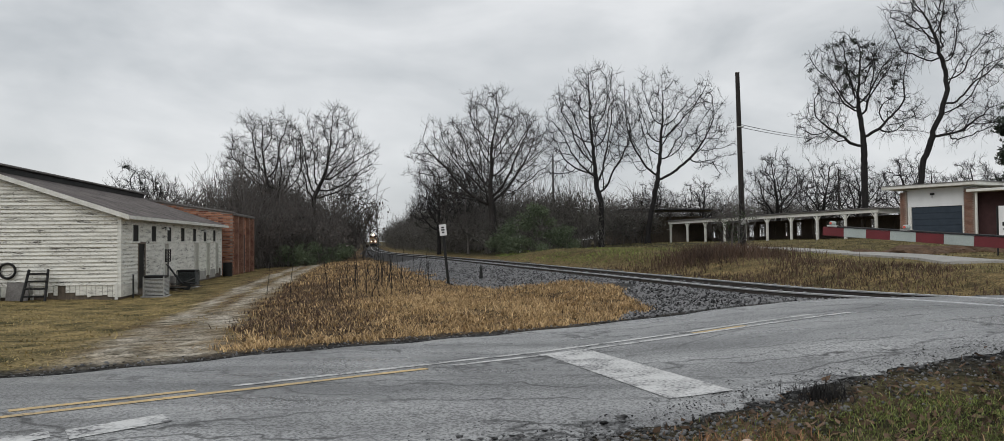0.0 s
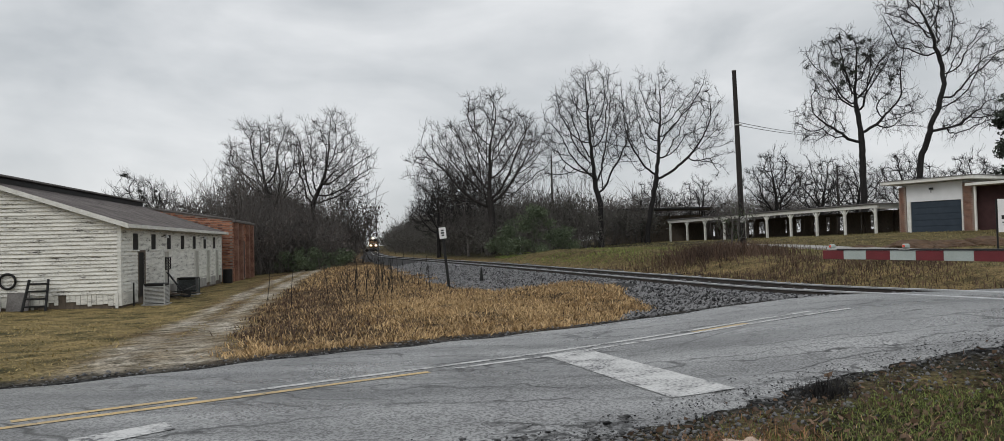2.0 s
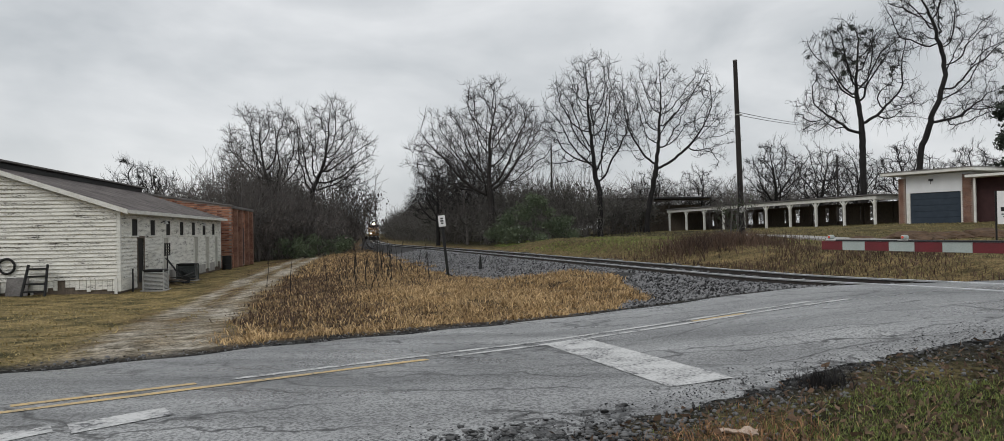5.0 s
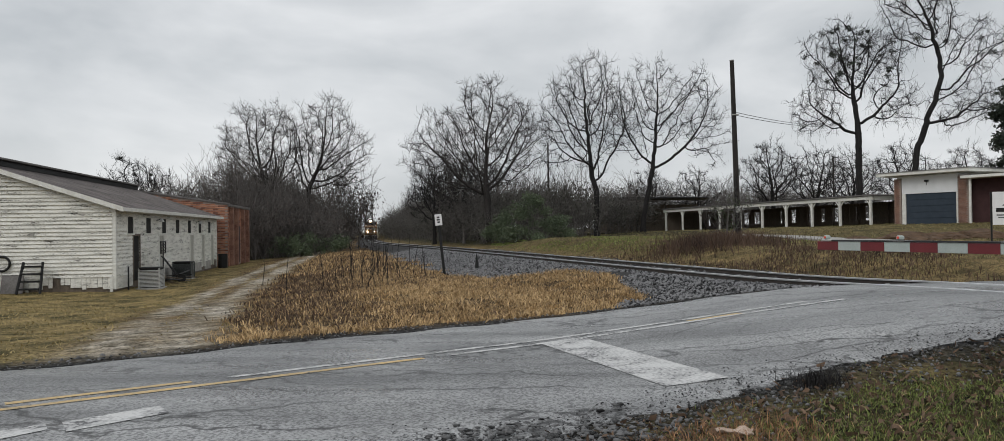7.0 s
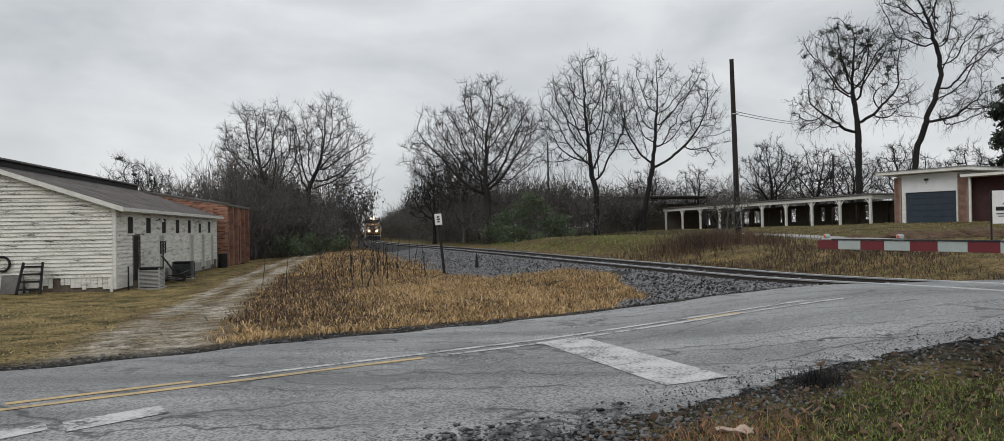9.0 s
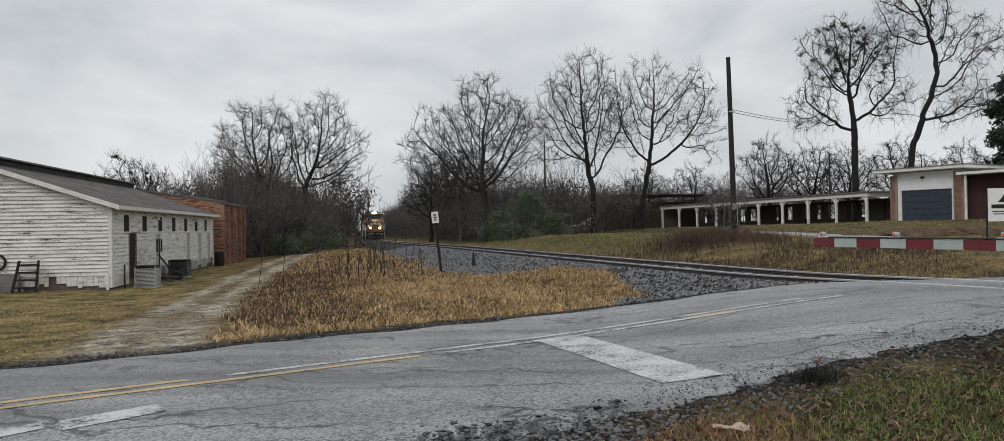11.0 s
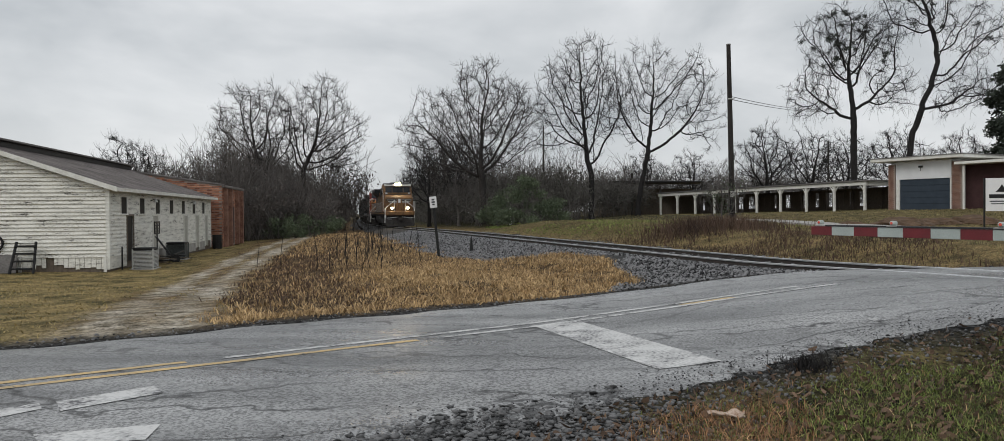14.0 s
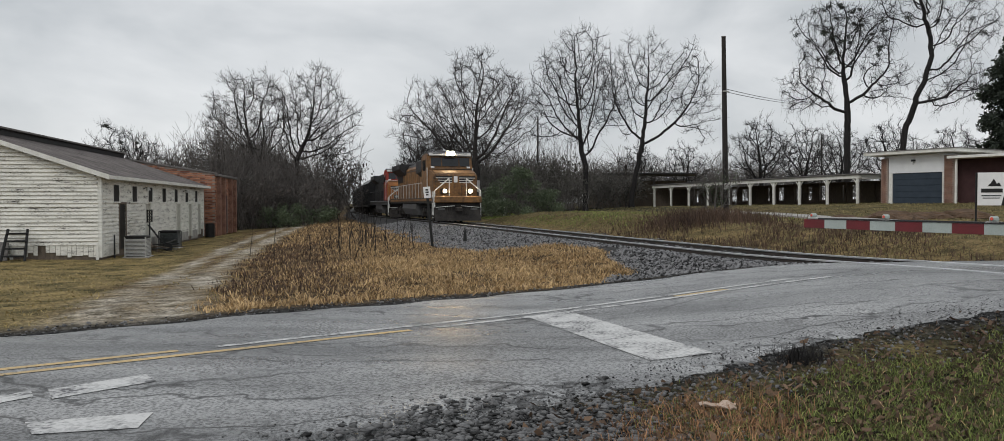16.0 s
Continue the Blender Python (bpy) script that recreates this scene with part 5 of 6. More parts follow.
def make_clutter():
    make_condenser(at_house(1.0, 1.6), 0.42, 0.95, True)
    make_condenser(at_house(0.85, 8.2), 0.45, 0.92, False)
    # step ladder leaning on the gable
    lad = empty("step_ladder", at_house(-3.05, -0.55, 0, 0), "old dark wooden step ladder leaning on the gable wall", "ladder")
    for s in (-0.4, 0.4):
        part("stile", rod(bmesh.new(), (s * 1.1, -0.25, 0), (s * 0.9, 0.28, 1.25), 0.055, 6), M["black"], lad)
    for i in range(4):
        t = 0.12 + i * 0.24
        part("tread", boxed(-0.38, 0.38, -0.32 + 0.5 * t, -0.12 + 0.5 * t, 1.25 * t, 1.25 * t + 0.07, 0.006), M["black"], lad)
    # tyre hoop hanging, board and post at the far end of the gable
    ring = [(0.3 * math.cos(2 * math.pi * i / 24), 0.01 * (i % 2), 0.3 * math.sin(2 * math.pi * i / 24)) for i in range(25)]
    hp = tagged(mesh_np("hanging_hose_coil", *tube(ring, [0.05] * 25, 8), M["black"]), "black coiled hose hanging on the clapboard wall", "hose")
    hp.matrix_basis = HOUSE @ pose(-4.3, -0.12, 1.25)
    bd = empty("leaning_panel", at_house(-3.85, -0.35), "grey weathered panel leaning on the gable wall", "panel")
    part("board", boxed(-0.42, 0.42, -0.02, 0.02, 0, 0.75, 0.005, m=Matrix.Rotation(radians(-14), 4, "X")), M["tin"], bd)
    rk = empty("wooden_crate", at_house(-4.9, -0.7), "dark slatted wooden crate on the grass", "crate")
    for i in range(4):
        part("slat", boxed(-0.4, 0.4, -0.3, -0.26, i * 0.2, i * 0.2 + 0.12, 0.006), M["wood"], rk)
        part("slat", boxed(-0.4, 0.4, 0.26, 0.3, i * 0.2, i * 0.2 + 0.12, 0.006), M["wood"], rk)
    for x in (-0.38, 0.34):
        for y in (-0.26, 0.22):
            part("post", boxed(x, x + 0.04, y, y + 0.04, 0, 0.8), M["wood"], rk)
    # hand cart and scrap heap between the units
    ct = empty("hand_cart", at_house(0.8, 5.6, 0, 20), "rusty dark tubular hand cart tipped against the wall", "hand cart")
    for s in (-0.3, 0.3):
        part("handle", rod(bmesh.new(), (0.5, s, 0.1), (-0.35, s, 1.3), 0.022, 6), M["dark_metal"], ct)
        part("wheel", rod(bmesh.new(), (0.5, s - 0.04, 0.2), (0.5, s + 0.04, 0.2), 0.2, 16), M["black"], ct)
    for i in range(4):
        t = 0.2 + 0.22 * i
        part("rung", rod(bmesh.new(), (0.5 - 0.85 * t, -0.3, 0.1 + 1.2 * t), (0.5 - 0.85 * t, 0.3, 0.1 + 1.2 * t), 0.018, 6), M["dark_metal"], ct)
    part("scoop", boxed(0.45, 0.95, -0.3, 0.3, 0.02, 0.06, 0.01), M["dark_metal"], ct)
    rnd = random.Random(9)
    for k in range(9):
        pl = part("scrap_plank", boxed(-0.9, 0.9, -0.07, 0.07, -0.02, 0.02, 0.004), M["black"] if k % 2 else M["wood"])
        pl.matrix_basis = at_house(1.0 + rnd.uniform(-0.3, 0.4), 4.3 + rnd.uniform(-1.0, 2.4), 0.08 + k * 0.05) @ pose(0, 0, 0, rnd.uniform(-10, 10), rnd.uniform(-14, 14), rnd.uniform(0, 180))
        tagged(pl, "dark scrap plank in a heap by the wall", "plank", "scrap heap")
    fl = empty("pole_fan", at_house(0.75, 4.6, 0), "rusty tall metal stand with a square head", "stand")
    part("pole", rod(bmesh.new(), (0, 0, 0), (0, 0, 1.5), 0.03, 8), M["dark_metal"], fl)
    hd = part("head", boxed(-0.04, 0.04, -0.42, 0.42, 1.45, 1.5), M["dark_metal"], fl)
    for i in range(4):
        part("bar", boxed(-0.03, 0.03, -0.42, 0.42, 1.56 + i * 0.14, 1.61 + i * 0.14), M["dark_metal"], hd)
    for y in (-0.42, 0.0, 0.40):
        part("bar", boxed(-0.03, 0.03, y, y + 0.03, 1.5, 2.05), M["dark_metal"], hd)
    ba = empty("oil_drum", at_house(0.6, 20.6), "dark barrel standing at the far corner of the wall", "barrel")
    bm = rod(bmesh.new(), (0, 0, 0), (0, 0, 0.95), 0.3, 18)
    for z in (0.02, 0.32, 0.62, 0.9):
        rod(bm, (0, 0, z), (0, 0, z + 0.04), 0.315, 18)
    part("drum", bm, M["black"], ba)
    dp = tagged(part("downspout", rod(bmesh.new(), (0, 0, 0), (0, 0, 1.0), 0.035, 8), M["dark_metal"]), "dark bent pipe stub rising by the corner", "pipe")
    dp.matrix_basis = at_house(0.25, 0.9)


make_clutter()


# ---- trees ----
class Tree:
    """A bare winter tree whose limbs grow towards points spread through its crown."""

    def __init__(self, seed, hub, crown, count, step=0.42, tip=0.019, twig=0.85, droop=0.0, lean=0.0, reach=0.75, sway=0.12):
        """hub: height of the first fork; crown: lumps of (x, y, z, radius, half height)."""
        rs = self.r = np.random.RandomState(seed)
        size = np.array([c[3] ** 2 * c[4] for c in crown])
        aims = []
        for c, share in zip(crown, size / size.sum()):
            k = max(int(count * share), 8)
            d = rs.randn(k, 3)
            d /= np.linalg.norm(d, axis=1)[:, None]
            lump = 0.94 + 0.17 * np.sin(5 * d[:, :1] + seed) * np.sin(4 * d[:, 2:] + 2 * seed) + 0.08 * np.sin(9 * d[:, :1] + 7 * d[:, 2:])
            q = d * lump * (rs.rand(k, 1) ** 0.38) * (c[3], c[3], c[4] * 1.07)
            aims.append(q + c[:3])
        aims = np.concatenate(aims)
        aims = aims[aims[:, 2] > hub * 0.75]
        n0 = max(int(hub / step), 2)
        pts = [np.array([lean * hub * (i / n0) ** 1.5 + 0.02 * rs.randn() * (i > 0), 0.02 * rs.randn() * (i > 0), hub * i / n0]) for i in range(n0 + 1)]
        up = [-1] + list(range(n0))
        near = np.full(len(aims), n0)
        gap = np.linalg.norm(aims - pts[n0], axis=1)
        live, tried = np.ones(len(aims), bool), {}
        for turn in range(160):
            if not live.any():
                break
            fresh = []
            for node in np.unique(near[live]):
                mine = live & (near == node)
                d = aims[mine] - pts[node]
                d = (d / (np.linalg.norm(d, axis=1)[:, None] + 1e-9)).mean(0)
                d = d / (np.linalg.norm(d) + 1e-9) + rs.randn(3) * sway
                d[2] += 0.08
                tried[node] = tried.get(node, 0) + 1
                if tried[node] > 4:
                    live &= ~mine
                    continue
                fresh.append(len(pts))
                pts.append(pts[node] + d / np.linalg.norm(d) * step)
                up.append(int(node))
            if not fresh:
                break
            at = np.array([pts[k] for k in fresh])
            d = np.linalg.norm(aims[:, None] - at[None], axis=2)
            best = d.argmin(1)
            closer = d[np.arange(len(aims)), best] < gap
            gap = np.where(closer, d[np.arange(len(aims)), best], gap)
            near = np.where(closer, np.array(fresh)[best], near)
            live &= gap > step * reach * 1.3
        n = len(pts)
        kids = [[] for _ in range(n)]
        for k in range(1, n):
            kids[up[k]].append(k)
        area = np.zeros(n)
        for k in range(n - 1, -1, -1):
            area[k] = sum(area[c] for c in kids[k]) if kids[k] else tip ** 2.2
        rad = area ** (1 / 2.2)
        self.trunk, self.crown, self.tips = Heap(), Heap(), []
        stack = [(0, -1)]
        while stack:
            k, root = stack.pop()
            run = [root, k] if root >= 0 else [k]
            while kids[k]:
                main = max(kids[k], key=lambda c: area[c])
                stack += [(c, k) for c in kids[k] if c != main]
                k = main
                run.append(k)
            p = np.array([pts[q] for q in run])
            r = np.array([rad[q] for q in run])
            if root < 0:
                r[:2] *= (1.5, 1.15)
            else:
                r[0] = r[1]
            if len(p) > 1:
                (self.trunk if root < 0 else self.crown).add(*tube(p, r, 9 if root < 0 else (5 if r[0] > 0.06 else 3)))
            self.tips.append(p[-1])
        # fine twigs on all the thin wood
        fine = [k for k in range(n0, n) if rad[k] < tip * 2.6]
        for k in fine:
            d = pts[k] - pts[up[k]]
            d = d / (np.linalg.norm(d) + 1e-9)
            for c in range(3 if kids[k] else 5):
                e = d + rs.randn(3) * 0.55 + (0, 0, 0.25)
                e = e / np.linalg.norm(e)
                ln = twig * (0.35 + 0.8 * rs.rand())
                if droop and rs.rand() < droop:
                    a = pts[k] + e * ln * 0.4
                    low, q = 0.4 + 1.5 * rs.rand() ** 2, rs.randn(2) * 0.3
                    self.crown.add(*tube([pts[k], a, a + (e[0] * 0.3, e[1] * 0.3, -0.35 * low), a + (e[0] * 0.4 + q[0], e[1] * 0.4 + q[1], -low)], np.array((0.6, 0.5, 0.4, 0.3)) * tip, 3))
                else:
                    bend = rs.randn(3) * 0.22 * ln
                    a = pts[k] + e * ln * 0.55 + bend
                    self.crown.add(*tube([pts[k], a, pts[k] + e * ln + bend * 0.4 + (0, 0, 0.2 * ln)], np.array((0.62, 0.5, 0.3)) * tip, 3))

    def place(self, x, y, label, bark, turn=0, scale=1.0, clumps=0, sink=0.15, name="bare_tree", group="", low=0.5):
        e = empty(name, pose(x, y, float(ground_z(x, y)) - sink, 0, 0, turn) @ Matrix.Diagonal((scale, scale, scale, 1)), label, "tree", group)
        self.trunk.made("trunk", bark, e, True)
        self.crown.made("crown", bark, e, True)
        if clumps and self.tips:
            h, rs = Heap(), np.random.RandomState(clumps)
            tips = np.array(self.tips)
            tips = tips[tips[:, 2] > tips[:, 2].max() * low]
            for c in tips[rs.choice(len(tips), min(clumps, len(tips)), False)]:
                leaf_cloud(h, rs, c, np.full(3, 0.2 + 0.25 * rs.rand()) * (1.2, 1.2, 0.8), 90, 0.13)
            tagged(h.made("mistletoe", M["leaf_dark"], e), "dark round mistletoe clumps", kind="")
        return e


LEAF_V = np.array([(-0.5, 0, 0), (0.5, 0, 0.1), (0.1, 0.9, 0.25), (-0.1, -0.6, 0.2)])
LEAF_F = np.array([(0, 1, 2), (1, 0, 3)])


def leaf_cloud(heap, rs, centre, radius, count, size):
    """Small leaves scattered through a lumpy ellipsoid."""
    d = rs.randn(count, 3)
    d /= np.linalg.norm(d, axis=1)[:, None]
    at = centre + d * radius * (rs.rand(count, 1) ** 0.5)
    m = rs.randn(count, 3, 3)
    v = np.einsum("kij,nj->kni", m, LEAF_V) * size * 0.55 + at[:, None]
    f = (LEAF_F[None] + (np.arange(count) * 4)[:, None, None]).reshape(-1, 3)
    heap.add(v.reshape(-1, 3), f)


def make_trees():
    big = "tall bare winter tree with fine spreading twigs"
    # left of the track, pale and fine
    Tree(11, 6.5, ((-0.6, 0, 12.0, 5.6, 5.2), (-3.2, 0, 9.0, 4.0, 3.6)), 900).place(-26.7, 86, big + " behind the brick building", M["bark"])
    Tree(12, 7.0, ((1.6, 0, 12.4, 5.2, 5.0), (4.0, 0, 9.5, 3.6, 3.2)), 900).place(-22.9, 88, big + " beside the track", M["bark"])
    Tree(13, 2.6, ((0, 0, 7.6, 5.4, 4.8), (4.5, 0, 6.2, 3.8, 3.4)), 900, tip=0.022).place(-45.8, 96, "dark bare tree with a broad crown", M["bark_dark"], 0, clumps=10)
    Tree(14, 2.6, ((0, 0, 6.6, 4.8, 4.0),), 800).place(-35.5, 98, "dark bare tree in the wood edge", M["bark_dark"], 40)
    Tree(23, 1.4, ((0, 0, 6.4, 3.4, 5.4), (0.4, 0, 3.6, 2.6, 3.0)), 420, tip=0.014).place(-21.6, 93, "dense twiggy bare tree at the track's edge", M["twig"])
    # right of the track
    Tree(24, 1.2, ((0, 0, 5.6, 3.6, 4.8), (-0.6, 0, 3.4, 2.8, 2.8)), 420, tip=0.014).place(-5.4, 86, "dense twiggy bare tree in the thicket", M["twig"])
    Tree(15, 3.4, ((0.4, 0, 10.8, 6.0, 5.8), (-4.2, 0, 9.2, 4.6, 4.6), (3.4, 0, 10.2, 3.8, 4.6)), 1500, sway=0.08).place(-2.6, 80, "broad bare tree with a fan-shaped crown", M["bark"])
    Tree(16, 2.8, ((0, 0, 7.0, 4.0, 4.6),), 800).place(-9.6, 96, "bare tree in the thicket beside the track", M["bark_dark"])
    Tree(17, 4.6, ((-0.4, 0, 12.2, 4.5, 5.8), (-3.0, 0, 12.0, 3.0, 4.0), (-4.2, 0, 8.0, 1.8, 1.5)), 900, step=0.5, sway=0.13).place(8.0, 75.5, "tall narrow bare tree on the bank", M["bark_dark"])
    Tree(18, 1.6, ((-1.2, 0, 13.6, 3.6, 5.8), (0.8, 0, 15.4, 3.4, 5.0), (5.4, 0, 14.0, 4.2, 5.2), (8.2, 0, 10.6, 2.8, 3.2)), 950, step=0.5, sway=0.13).place(15.0, 91, "large forked bare tree behind the canopy", M["bark_dark"])
    Tree(19, 8.5, ((-1.4, 0, 18.8, 4.6, 4.6), (-4.4, 0, 13.0, 3.0, 3.2), (4.2, 0, 14.0, 3.0, 2.8), (3.0, 0, 19.5, 3.0, 3.0)), 900, step=0.5, tip=0.024, droop=0.4, sway=0.13).place(38.5, 88, "huge bare tree with drooping twigs and mistletoe", M["bark_dark"], 0, clumps=34, low=0.70)
    Tree(20, 9.0, ((1.6, 0, 24.0, 4.8, 5.0), (7.6, 0, 20.0, 4.0, 3.4), (6.6, 0, 13.6, 5.0, 2.6)), 700, step=0.55, tip=0.025, droop=0.35, lean=0.09, sway=0.18).place(44.2, 88, "huge leaning bare tree with drooping twigs", M["bark_dark"], 0, clumps=8)
    # background row
    t = Tree(21, 2.0, ((0, 0, 7.2, 4.6, 4.2),), 420, tip=0.026)
    first = t.place(34.5, 105, "small bare tree at the edge of the wood", M["bark_dark"], group="wood edge trees")
    rnd = random.Random(5)
    for x, y, s in ((41.5, 108, 0.95), (27.5, 118, 0.8), (48, 112, 0.95), (54, 110, 1.0), (60, 104, 0.9), (22, 125, 0.85), (65, 96, 1.0), (-50, 105, 0.9), (-5, 110, 1.1), (-9, 126, 1.15), (-36, 112, 1.0), (-41, 130, 1.1), (-44, 150, 1.1), (-15, 165, 1.2), (-25, 215, 1.2)):
        copy_thing(first, pose(x, y, float(ground_z(x, y)) - 0.15, 0, 0, rnd.uniform(0, 360)) @ Matrix.Diagonal((s * rnd.uniform(0.95, 1.25), s * 1.05, s, 1)))
    # the small shrub tree at the pole's foot
    Tree(22, 0.3, ((0, 0, 1.7, 1.3, 1.5),), 260, step=0.13, tip=0.007, twig=0.25).place(10.3, 38.0, "small tangled leafy shrub at the pole", M["twig"], name="shrub")
    h, rs = Heap(), np.random.RandomState(2)
    e = bpy.data.objects["shrub"]
    for k in range(10):
        leaf_cloud(h, rs, np.array([rs.randn() * 0.45, rs.randn() * 0.4, 0.8 + rs.rand() * 1.5]), np.array([0.4, 0.4, 0.45]), 34, 0.07)
    h.made("foliage", M["leaf_green"], e)
    # evergreen at the edge of the garage
    e = empty("evergreen_tree", pose(48.3, 71, 1.5), "dark dense evergreen tree beside the garage", "tree")
    part("trunk", rod(bmesh.new(), (0, 0, -0.5), (0, 0, 11), 0.35, 10, 0.1), M["bark_dark"], e)
    h, rs = Heap(), np.random.RandomState(8)
    for k in range(430):
        z = 1.0 + 14.0 * rs.rand()
        r = 4.4 * (1 - ((z - 6.5) / 9.5) ** 2) ** 0.5 if abs(z - 6.5) < 9.4 else 0.3
        a = rs.rand() * 6.28
        q = r * (0.45 + 0.6 * rs.rand())
        leaf_cloud(h, rs, np.array([q * math.cos(a), q * math.sin(a), z]), np.array([0.9, 0.9, 0.6]), 130, 0.26)
    h.made("foliage", M["leaf_dark"], e)


make_trees()


def make_cables():
    a, b = Vector((10.75, 38.4, float(ground_z(10.95, 38.5)) + 6.17)), Vector((36.0, 86.0, 12.5))
    for k in range(2):
        pts = [a.lerp(b, i / 16) + Vector((0, 0, -3.0 * (i / 16) * (1 - i / 16) * 0.5 + 0.14 * k)) for i in range(17)]
        v, f = tube(pts, [0.016] * 17, 5)
        tagged(mesh_np("power_cable", v, f, M["black"]), "thin black service cable strung from the pole", "cable", "service cables")


make_cables()


# ---- brush ----
def brush_shape(seed, stems, kids, height, spread):
    """A twiggy thicket clump of unit-like size, as arrays."""
    rs = np.random.RandomState(seed)
    h = Heap()
    tips = []

    def go(p, d, ln, r, lvl):
        pts, rad = [p], [r]
        n = 3 if lvl < len(kids) else 1
        for i in range(n):
            d = d + rs.randn(3) * 0.2
            d[2] += 0.05
            d = d / np.linalg.norm(d)
            p = p + d * ln / n
            pts.append(p)
            rad.append(r * (1 - 0.75 * (i + 1) / n) + 0.006)
        h.add(*tube(pts, rad, 3))
        tips.append(p)
        if lvl < len(kids):
            for c in range(kids[lvl]):
                t = 0.25 + 0.75 * rs.rand()
                i = min(int(t * 3), 2)
                q = pts[i] + (pts[i + 1] - pts[i]) * (t * 3 - i)
                nd = d + rs.randn(3) * 0.55
                go(q, nd / np.linalg.norm(nd), ln * (0.45 + 0.25 * rs.rand()), r * 0.55, lvl + 1)

    for s in range(stems):
        a = rs.rand() * 6.28
        o = np.array([math.cos(a), math.sin(a), 0]) * spread * rs.rand() ** 0.7
        d = np.array([o[0] * 0.25 / spread, o[1] * 0.25 / spread, 1.0]) + rs.randn(3) * 0.15
        go(o, d / np.linalg.norm(d), height * (0.5 + 0.35 * rs.rand()), 0.035, 0)
    v, f = np.concatenate(h.v), np.concatenate(h.f)
    g = Heap()
    tp = np.array(tips)
    tp = tp[tp[:, 2] < 0.68 * tp[:, 2].max()]
    for c in tp[rs.choice(len(tp), min(120, len(tp)), False)]:
        leaf_cloud(g, rs, c * (1, 1, 0.9), np.array([0.5, 0.5, 0.5]), 8, 0.12)
    return (v, f), (np.concatenate(g.v), np.concatenate(g.f))


def make_brush():
    kinds = [brush_shape(30 + i, 9, (6, 4), 4.0, 1.9) for i in range(3)]
    rs = np.random.RandomState(3)

    def plant(name, spots, label, leaf, leaf_share=1.0):
        wood, leaves = Heap(), Heap()
        spots = np.array(spots)
        which = rs.randint(0, 3, len(spots))
        for k in range(3):
            s = spots[which == k]
            if not len(s):
                continue
            at = np.stack([s[:, 0], s[:, 1], ground_z(s[:, 0], s[:, 1]) - 0.1], 1)
            turn = rs.rand(len(s)) * 6.28
            size = np.stack([s[:, 3], s[:, 3], s[:, 2]], 1)
            wood.many(*kinds[k][0], at, turn, size)
            some = rs.rand(len(s)) < leaf_share
            if some.any():
                leaves.many(*kinds[k][1], at[some], turn[some], size[some])
        e = empty(name, pose(0, 0, 0), label, "thicket", kind="stuff")
        wood.made("brushwood", M["twig"], e)
        leaves.made("foliage", leaf, e)

    left, right = [], []
    # x, y, height, breadth
    for y in np.concatenate([np.arange(70, 120, 3.2), np.arange(120, 330, 9)]):
        for k in range(3):
            u = -7.2 + 1.2 * smooth(120, 200, y) - 1.8 * rs.rand() - k * 3.2 - (1.5 if y < 80 else 0)
            hgt = (1.0 + (0.55 if y < 130 else 0.3) * k + 0.35 * rs.rand()) * min(1 + (y - 70) / 260, 1.3)
            left.append((float(track_x(y)) + u / 0.958, y + rs.randn(), hgt, 0.8 + 0.004 * (y - 70) + 0.3 * rs.rand()))
    for x in np.arange(-62, -17, 1.9):
        for k in range(2):
            left.append((x + rs.randn() * 0.5, 70 + 5 * k + 0.0 * x + rs.randn() * 1.0 + max(0, -22 - x) * 0.35, 0.85 + 0.65 * k + 0.3 * rs.rand(), 0.95))
    for x in np.arange(-75, -16, 3.0):
        left.append((x, 92 + rs.randn() * 3, 2.1 + 0.3 * rs.rand(), 1.5))
    for y in np.concatenate([np.arange(74, 120, 3.4), np.arange(120, 330, 10)]):
        for k in range(3):
            u = 7.5 - 1.2 * smooth(120, 200, y) + 2.0 * rs.rand() + k * 3.0
            hgt = (0.7 + 0.38 * k + 0.3 * rs.rand()) * min(1 + (y - 62) / 200, 1.6)
            right.append((float(track_x(y)) + u / 0.958, y + rs.randn(), hgt, 0.8 + 0.004 * (y - 62) + 0.3 * rs.rand()))
    for x in np.arange(-1, 16, 1.7):
        right.append((x, 90 + rs.randn() * 2 + 0.3 * x, 0.85 + 0.3 * rs.rand(), 1.1))
        right.append((x, 100 + rs.randn() * 2, 1.15 + 0.3 * rs.rand(), 1.3))
    left = [q for q in left if q[0] / q[1] > -0.475]
    far = [(x, 150 + rs.randn() * 10, 1.5 + 0.6 * rs.rand(), 2.4) for x in np.arange(6, 120, 5.5)]
    far += [(x, 125 + rs.randn() * 3, 1.5 + 0.3 * rs.rand(), 1.7) for x in np.arange(12, 75, 3.6)]
    far += [(x, 420 + rs.randn() * 25, 4.2 + 1.5 * rs.rand(), 7) for x in np.arange(-190, 60, 14.0) if not -122 < x < -42]
    plant("left_thicket", left, "dense dark brown leafless thicket along the track", M["thicket_brown"], 0.7)
    plant("right_thicket", right, "dense dark leafless thicket across the track", M["thicket_leaf"])
    plant("far_woods", far, "distant bare winter woods", M["far_wood"])
    # the dull green bushes
    for x, y, w, hh, k in ((1.2, 63, 2.3, 3.8, 40), (-0.9, 69, 2.0, 3.0, 30), (3.6, 66, 1.8, 2.6, 20), (-18.5, 68, 3.0, 1.9, 26), (-15.5, 69.5, 2.0, 1.6, 16)):
        e = empty("green_bush", pose(x, y, float(ground_z(x, y))), "dull green leafy bush at the thicket edge", "bush", "green bushes")
        for i in range(7):
            a = rs.rand() * 6.28
            part("stem", rod(bmesh.new(), (0, 0, -0.1), (0.5 * w * math.cos(a), 0.5 * w * math.sin(a), hh * 0.6), 0.03, 5, 0.01), M["twig"], e)
        h = Heap()
